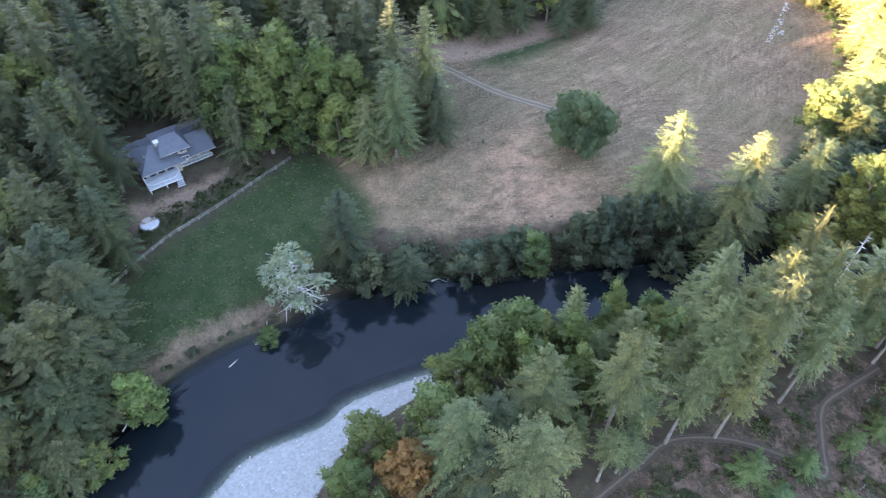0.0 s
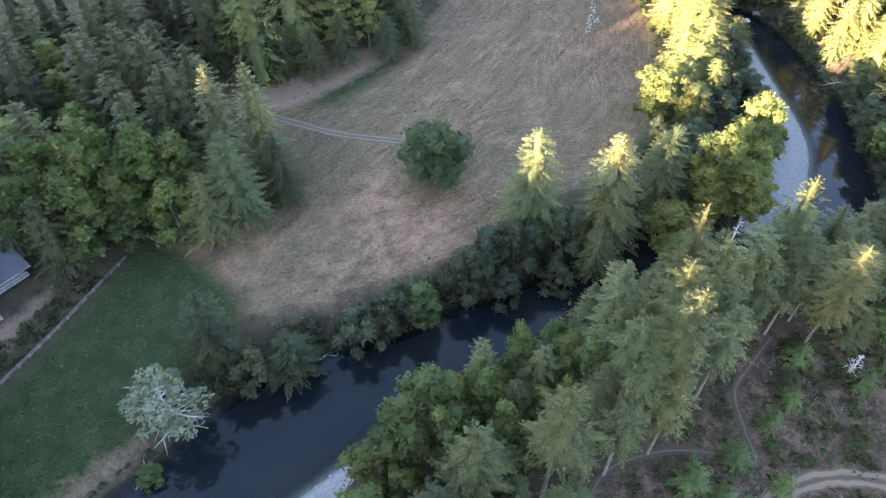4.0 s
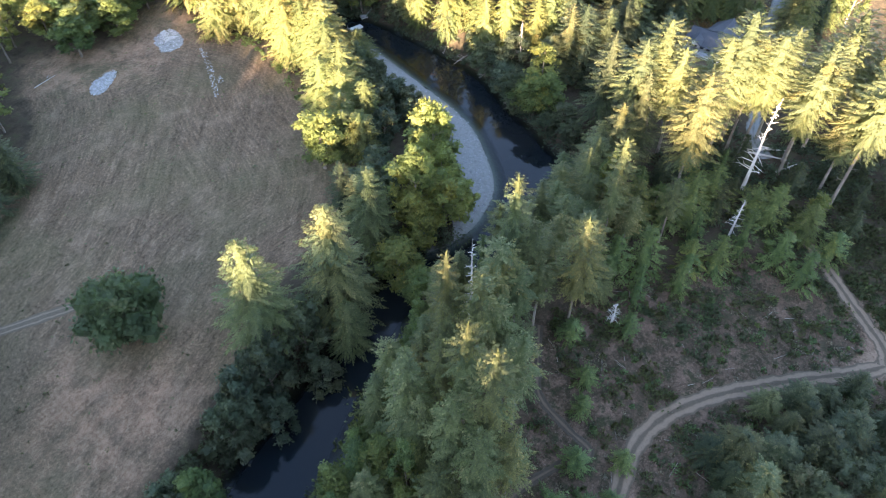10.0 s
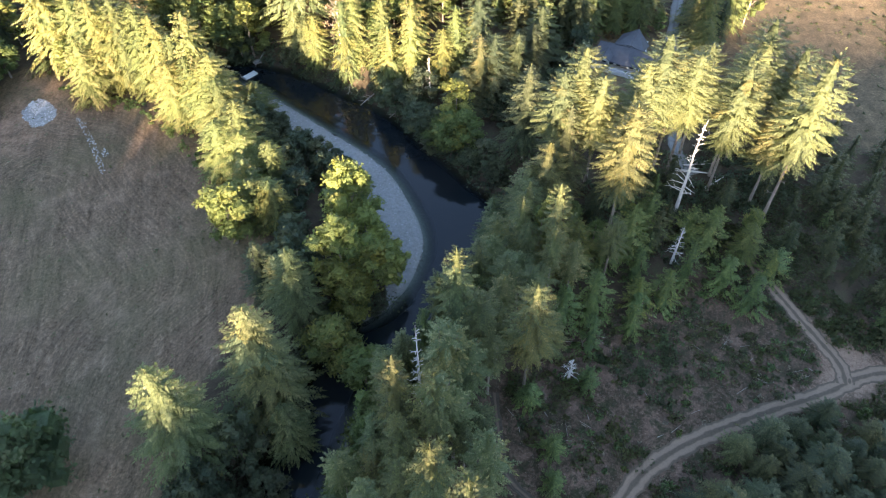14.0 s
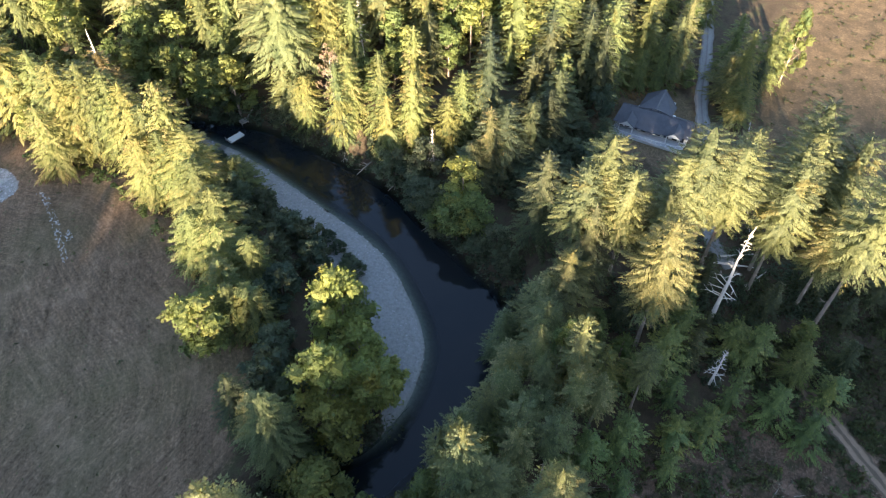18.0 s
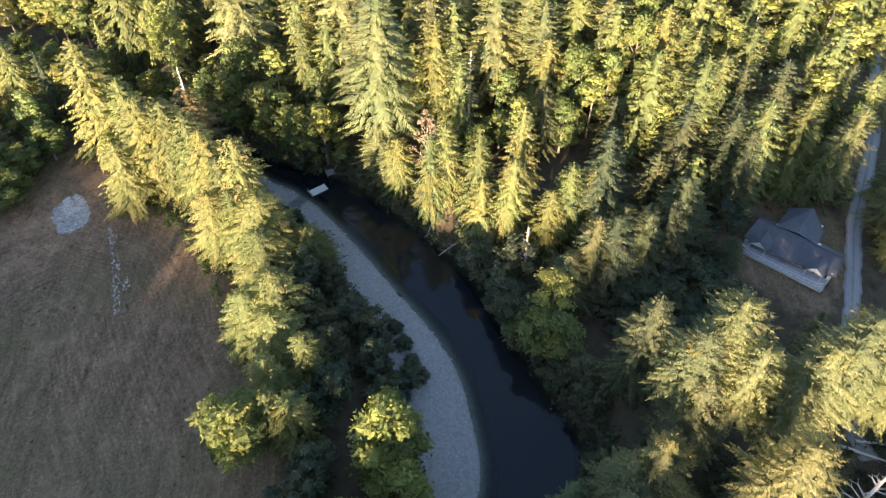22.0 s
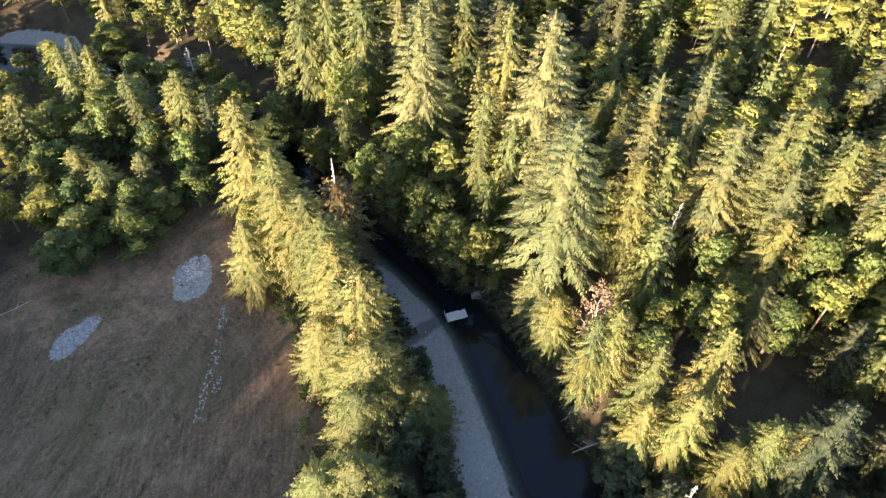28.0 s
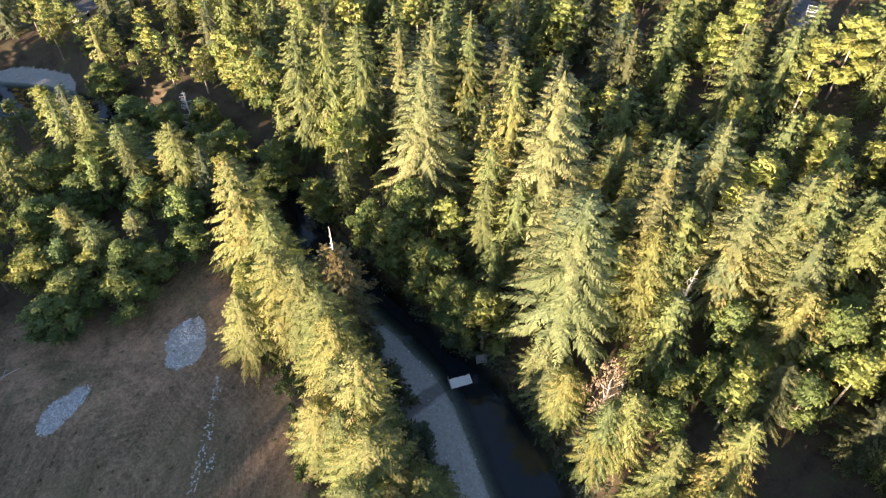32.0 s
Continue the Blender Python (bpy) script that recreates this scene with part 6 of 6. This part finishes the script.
def woods(name, label, seed, x0, x1, y0, y1, step, shares, tall, inside=None, detail=FAR, margin=2.5, leafy=MAPLE):
    """A stretch of wood between the counted trees, as one mesh a foliage."""
    rng = np.random.default_rng(seed)
    gx, gy = np.meshgrid(np.arange(x0, x1, step), np.arange(y0, y1, step))
    gx = (gx + rng.uniform(-0.42, 0.42, gx.shape) * step).ravel()
    gy = (gy + rng.uniform(-0.42, 0.42, gy.shape) * step).ravel()
    free = open_ground(gx, gy) < -margin
    if inside is not None:
        free &= area(gx, gy, np.array(inside, float)) > 0
    if TAKEN:
        t = np.array(TAKEN)
        near = (np.hypot(gx[:, None] - t[None, :, 0], gy[:, None] - t[None, :, 1]) < np.maximum(3.6, t[None, :, 2] * 0.9)).any(1)
        free &= ~near
    gx, gy = gx[free], gy[free]
    gz = height(gx, gy)
    pick = rng.choice(3, len(gx), p=shares)
    stems = []
    for i, (key, mat) in enumerate((("fir", FIR), ("cedar", CEDAR), ("maple", leafy))):
        out, ways, tones = [], [], []
        for x, y, z in zip(gx[pick == i], gy[pick == i], gz[pick == i]):
            h = (tall[0] + (tall[1] - tall[0]) * rng.beta(1.3, 1.5)) * (0.72 if key == "maple" else 1)
            w = h / 28 * rng.uniform(0.8, 1.15) * (1.45 if key == "maple" else 1.15 if x > 140 else 1.0)
            q = detail[key][rng.integers(4)]
            a = rng.uniform(0, 6.28)
            c, s = math.cos(a) * w, math.sin(a) * w
            r = np.array(((c, -s, 0), (s, c, 0), (0, 0, h / 28)))
            out.append(q[0] @ r.T + np.array((x, y, z)))
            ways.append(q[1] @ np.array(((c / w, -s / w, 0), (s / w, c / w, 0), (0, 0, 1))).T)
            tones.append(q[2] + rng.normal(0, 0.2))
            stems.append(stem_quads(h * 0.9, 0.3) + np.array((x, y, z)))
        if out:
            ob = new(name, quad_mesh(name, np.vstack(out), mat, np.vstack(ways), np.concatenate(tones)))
            tagged(ob, label, "forest", kind="stuff")
    if stems:
        tagged(new(name + "_trunks", quad_mesh(name + "_trunks", np.vstack(stems), BARK)), "bare brown trunks under the far woods", "forest", kind="stuff")


woods("woods_north", "dark mixed wood of firs and maples behind the hay field", 1, -150, 62, 120, 206, 8.6, (0.75, 0.15, 0.10), (22, 32))
woods("woods_west", "dark firs crowding round the house and lawn", 2, -125, -62, 30, 122, 6.8, (0.80, 0.12, 0.08), (16, 27))
woods("woods_far", "sunlit leafy wood beyond the upper river", 3, 10, 140, 205, 350, 8.0, (0.12, 0.13, 0.75), (13, 23))
woods("woods_east", "sunlit tall firs and cedars on the far bank", 4, 136, 350, 84, 345, 8.8, (0.10, 0.38, 0.52), (12, 31), ((136, 84), (310, 60), (345, 215), (215, 300), (136, 350)), leafy=SUNLIT_MAPLE)
woods("woods_bank", "low leafy thicket between the cedars and the river", 6, 84, 136, 96, 222, 4.6, (0.0, 0.0, 1.0), (6, 9), None, SMALL, 4.8)
woods("woods_clearing", "thick young firs on the far side of the clearing", 7, 112, 180, -40, 78, 6.4, (0.80, 0.15, 0.05), (5, 11), None, SMALL)
woods("woods_near", "low dark thicket of the river woods", 8, -30, 122, 30, 90, 5.2, (0.0, 0.35, 0.65), (7, 13), None, SMALL, 6.5)
woods("woods_southeast", "dark thicket of young firs below the track", 10, 40, 128, -40, 30, 5.4, (0.9, 0.0, 0.1), (4, 9), ((60, 24), (84, 24), (98, 10), (108, 2), (110, -40), (40, -40)), SMALL)


def hill_woods():
    """Plain firs along the crest of the western hill, whose shade falls over the field."""
    rng = np.random.default_rng(9)
    tri = []
    for p in np.arange(-420, 620, 2.0):
        for row in (-214, -226):
            s = row + rng.uniform(-3, 3)
            x, y = s * SUN_AZ[0] - p * SUN_AZ[1], s * SUN_AZ[1] + p * SUN_AZ[0]
            q = p + rng.uniform(-2, 2)
            h = rng.uniform(29.4, 30.8) + (-2.5 if abs(p - 121.8) < 1.6 else 0)
            z, a = at_ground(x, y), rng.uniform(0, 6)
            for i in range(5):
                b, c = a + i * 1.2566, a + (i + 1) * 1.2566
                r = 3.6
                tri.append(((x, y, z + h), (x + r * math.cos(b), y + r * math.sin(b), z + 2), (x + r * math.cos((b + c) / 2) * 0.9, y + r * math.sin((b + c) / 2) * 0.9, z), (x + r * math.cos(c), y + r * math.sin(c), z + 2)))
    tagged(new("woods_hill", quad_mesh("woods_hill", np.array(tri), FIR)), "dark firs along the crest of the western hill", "forest", kind="stuff")


hill_woods()


# ---- scrub, stones and litter ----
def clumps(name, label, seed, ring, count, size, leaf, mat, keep=None, quads=46, flat=0.7):
    """Low bushes scattered over a ring of ground."""
    rng = np.random.default_rng(seed)
    lo, hi = ring.min(0), ring.max(0)
    out, ways = [], []
    xs, ys = rng.uniform(lo[0], hi[0], count * 4), rng.uniform(lo[1], hi[1], count * 4)
    ok = area(xs, ys, ring) > 0.5
    if keep is not None:
        ok &= keep(xs, ys)
    xs, ys = xs[ok][:count], ys[ok][:count]
    for x, y, z in zip(xs, ys, height(xs, ys)):
        s = size * rng.lognormal(0, 0.42)
        n = int(quads * min(2.2, 0.5 + 0.6 * s / size))
        v = rng.normal(0, 1, (n, 3))
        v /= np.linalg.norm(v, axis=1)[:, None]
        v[:, 2] = np.abs(v[:, 2])
        p = np.array((x, y, z)) + v * s * rng.uniform(0.4, 1.0, n)[:, None] * np.array((rng.uniform(0.7, 1.4), rng.uniform(0.7, 1.4), flat))
        d = v + rng.normal(0, 0.6, (n, 3))
        d /= np.linalg.norm(d, axis=1)[:, None]
        out.append(kites(p - d * 0.15, d, rng.uniform(0.7, 1.3, n) * leaf * 1.5, rng.uniform(0.5, 0.9, n) * leaf * 0.7, np.full(n, 0.1), rng, 0.9))
        ways.append(v)
    if out:
        tagged(new(name, quad_mesh(name, np.vstack(out), mat, np.vstack(ways))), label, "bushes", kind="stuff")


def off_tracks(x, y):
    d = np.full(x.shape, 1e9)
    for line in (((40, 8), (46, 31), (54, 37), (65, 39.5), (73, 38.5), (80, 35), (92, 25), (104, 13), (110, 8), (115, 0)), ((107, 10.5), (119, 20.5), (130, 33)), ((18, 36), (25, 42), (38, 51), (48, 51), (61, 45), (65, 57), (78, 65))):
        d = np.minimum(d, line_dist(x, y, np.array(line, float)))
    patch = np.array([noise.noise((a * 0.11, b * 0.11, 3.0)) for a, b in zip(x, y)])
    return (d > 2.4) & (patch > -0.28)


clumps("scrub", "dark low scrub scattered over the clearing", 41, CLEARING, 640, 1.0, 0.34, SCRUB, off_tracks)
clumps("bracken", "bright green bracken and saplings in the clearing", 42, CLEARING, 170, 0.75, 0.34, YOUNG, off_tracks)
clumps("fork_scrub", "dark scrub and saplings beyond the forked track", 67, np.array(((110, 14), (122, 2), (150, -6), (160, 20), (150, 42), (126, 48), (119, 30)), float), 420, 1.3, 0.4, SCRUB, off_tracks, 50, 0.8)
clumps("pine_understorey", "dark green undergrowth beneath the tall firs", 68, np.array(((120, 44), (150, 26), (170, 30), (160, 52), (148, 70), (124, 68)), float), 330, 1.4, 0.42, WILLOW, off_tracks, 50, 0.9)
clumps("dry_brush", "heaps of dry pinkish brush on the clearing", 43, CLEARING, 240, 0.6, 0.26, DRY, off_tracks, 26, 0.35)
clumps("yard_shrubs", "dark shrubs on the slope below the house", 44, np.array(((-66, 96), (-60, 94), (-48, 106), (-38, 117), (-46, 119), (-56, 108), (-60, 104)), float), 60, 1.2, 0.4, SCRUB)
clumps("bank_grass", "rough dark growth along the lawn's river bank", 45, along(stretch_of(BANK_N, -66, -24, 40, 90), 0.2, 2.6), 170, 0.7, 0.32, WILLOW)
clumps("bank_thicket", "dark leafy thicket hanging over the river bank", 61, along(stretch_of(BANK_N, -24, 92, 80, 110), -0.6, 5.0), 330, 1.7, 0.5, WILLOW, None, 60, 1.0)
clumps("far_bank_thicket", "dark undergrowth along the shaded far bank", 62, along(stretch_of(BANK_S, 112, 152, 70, 240), -1.0, 5.0, -1), 420, 1.8, 0.5, WILLOW, None, 60, 1.0)
clumps("near_bank_thicket", "green undergrowth along the near bank", 63, along(stretch_of(BANK_S, 2, 112, 60, 90), -0.8, 5.0, -1), 300, 1.7, 0.5, MAPLE, None, 60, 1.0)
clumps("bar_thicket", "dark leafy thicket along the gravel bar", 66, along(stretch_of(BAR_B[60:], 90, 140, 96, 196), -3.2, 2.5), 170, 1.6, 0.5, WILLOW, None, 60, 1.0)
clumps("creek_thicket", "leafy undergrowth along the upper creek", 64, along(stretch_of(BANK_N, 80, 140, 196, 300), -0.8, 5.0), 220, 1.7, 0.5, MAPLE, None, 50, 1.0)
clumps("west_bank_thicket", "dark growth on the bank below the firs", 65, along(stretch_of(BANK_N, -95, -58, -20, 52), -0.5, 6.0), 200, 1.7, 0.5, WILLOW, None, 50, 1.0)
clumps("hedge_grass", "bright grass at the foot of the cedars", 46, np.array(((108, 204), (107, 192), (110, 180), (107, 165), (99, 147), (95, 134), (100, 134), (104, 147), (113, 165), (116, 180), (112, 192), (113, 204)), float), 150, 0.6, 0.3, YOUNG)
clumps("field_weeds", "sparse dry weeds over the hay field", 47, FIELD, 420, 0.34, 0.22, SCRUB, None, 10, 0.4)
clumps("lawn_tufts", "rough grass tufts over the green lawn", 49, LAWN, 900, 0.26, 0.2, YOUNG, None, 9, 0.4)
clumps("brown_brush", "dry brown brush over the brown field", 48, BROWN, 420, 0.7, 0.3, SCRUB, None, 16, 0.3)


def stones(name, label, seed, ring, count, size, spread_to=None):
    rng = np.random.default_rng(seed)
    lo, hi = ring.min(0), ring.max(0)
    xs, ys = rng.uniform(lo[0], hi[0], count * 4), rng.uniform(lo[1], hi[1], count * 4)
    ok = area(xs, ys, ring) > -0.1
    xs, ys = xs[ok][:count], ys[ok][:count]
    cube = np.array([[(-1, -1, -1), (1, -1, -1), (1, -1, 1), (-1, -1, 1)], [(1, -1, -1), (1, 1, -1), (1, 1, 1), (1, -1, 1)], [(1, 1, -1), (-1, 1, -1), (-1, 1, 1), (1, 1, 1)],
                     [(-1, 1, -1), (-1, -1, -1), (-1, -1, 1), (-1, 1, 1)], [(-1, -1, 1), (1, -1, 1), (1, 1, 1), (-1, 1, 1)]], float)
    cube[..., :2] *= np.where(cube[..., 2:] > 0, 0.6, 1.0)
    out = []
    for x, y, z in zip(xs, ys, height(xs, ys)):
        s = size * rng.lognormal(0, 0.35)
        a, b = rng.uniform(0, 6.28), rng.uniform(0.6, 1.5)
        c = cube * np.array((s, s * b, s * 0.6))
        r = np.array(((math.cos(a), -math.sin(a), 0), (math.sin(a), math.cos(a), 0), (0, 0, 1)))
        out.append(c @ r.T + np.array((x, y, z + s * 0.3)))
    tagged(new(name, quad_mesh(name, np.vstack(out), STONE)), label, "stones", kind="stuff")


stones("white_rubble", "heap of white rubble on the grey gravel patch", 51, GRAVEL_A + (GRAVEL_A.mean(0) - GRAVEL_A) * 0.45 + np.array((1.6, 2.2)), 130, 0.15)
stones("gravel_stones", "loose pale stones over the gravel patch", 52, GRAVEL_A, 170, 0.11)
stones("spread_stones", "pale gravel spread on the hay field", 53, GRAVEL_B, 320, 0.13)
DRAIN = np.array(((102.6, 190.2), (101.6, 186.5), (98.2, 180.5), (94.2, 174.5), (90.4, 168.5), (89.4, 168.8), (93.4, 175.3), (97.2, 181.5), (100.6, 187.3), (101.4, 190.4)), float)
stones("drain_stones", "narrow line of pale stones across the field", 54, DRAIN, 420, 0.075)
stones("drain_patch", "small patch of pale stones in the grass", 55, np.array(((94, 172.5), (96, 173), (97, 175.5), (95, 175)), float), 40, 0.09)
stones("bar_cobbles", "pale cobbles along the river bar", 56, BAR_B, 500, 0.10)
stones("bar_cobbles_low", "pale cobbles on the lower gravel bar", 57, BAR_A, 350, 0.10)


def stumps():
    rng = random.Random(61)
    bm = bmesh.new()
    n = 0
    while n < 150:
        x, y = rng.uniform(20, 122), rng.uniform(4, 62)
        if depth_at(x, y, CLEARING) < 2 or not bool(off_tracks(np.array([x]), np.array([y]))[0]):
            continue
        z, a, L = at_ground(x, y), rng.uniform(0, 6.28), rng.uniform(0.8, 3.2)
        limb(bm, (x, y, z + 0.08), (x + math.cos(a) * L, y + math.sin(a) * L, z + rng.uniform(0.05, 0.3)), rng.uniform(0.03, 0.07), 0.02, 5)
        n += 1
    tagged(part("slash_wood", bm, LOG), "bleached sticks and slash over the clearing", "sticks", kind="stuff")


stumps()
clumps("yard_brush", "dry brown brush behind the white house", 58, np.array(((196, 70), (204, 74), (205, 86), (196, 88)), float), 26, 0.8, 0.3, RUST, None, 26, 0.7)
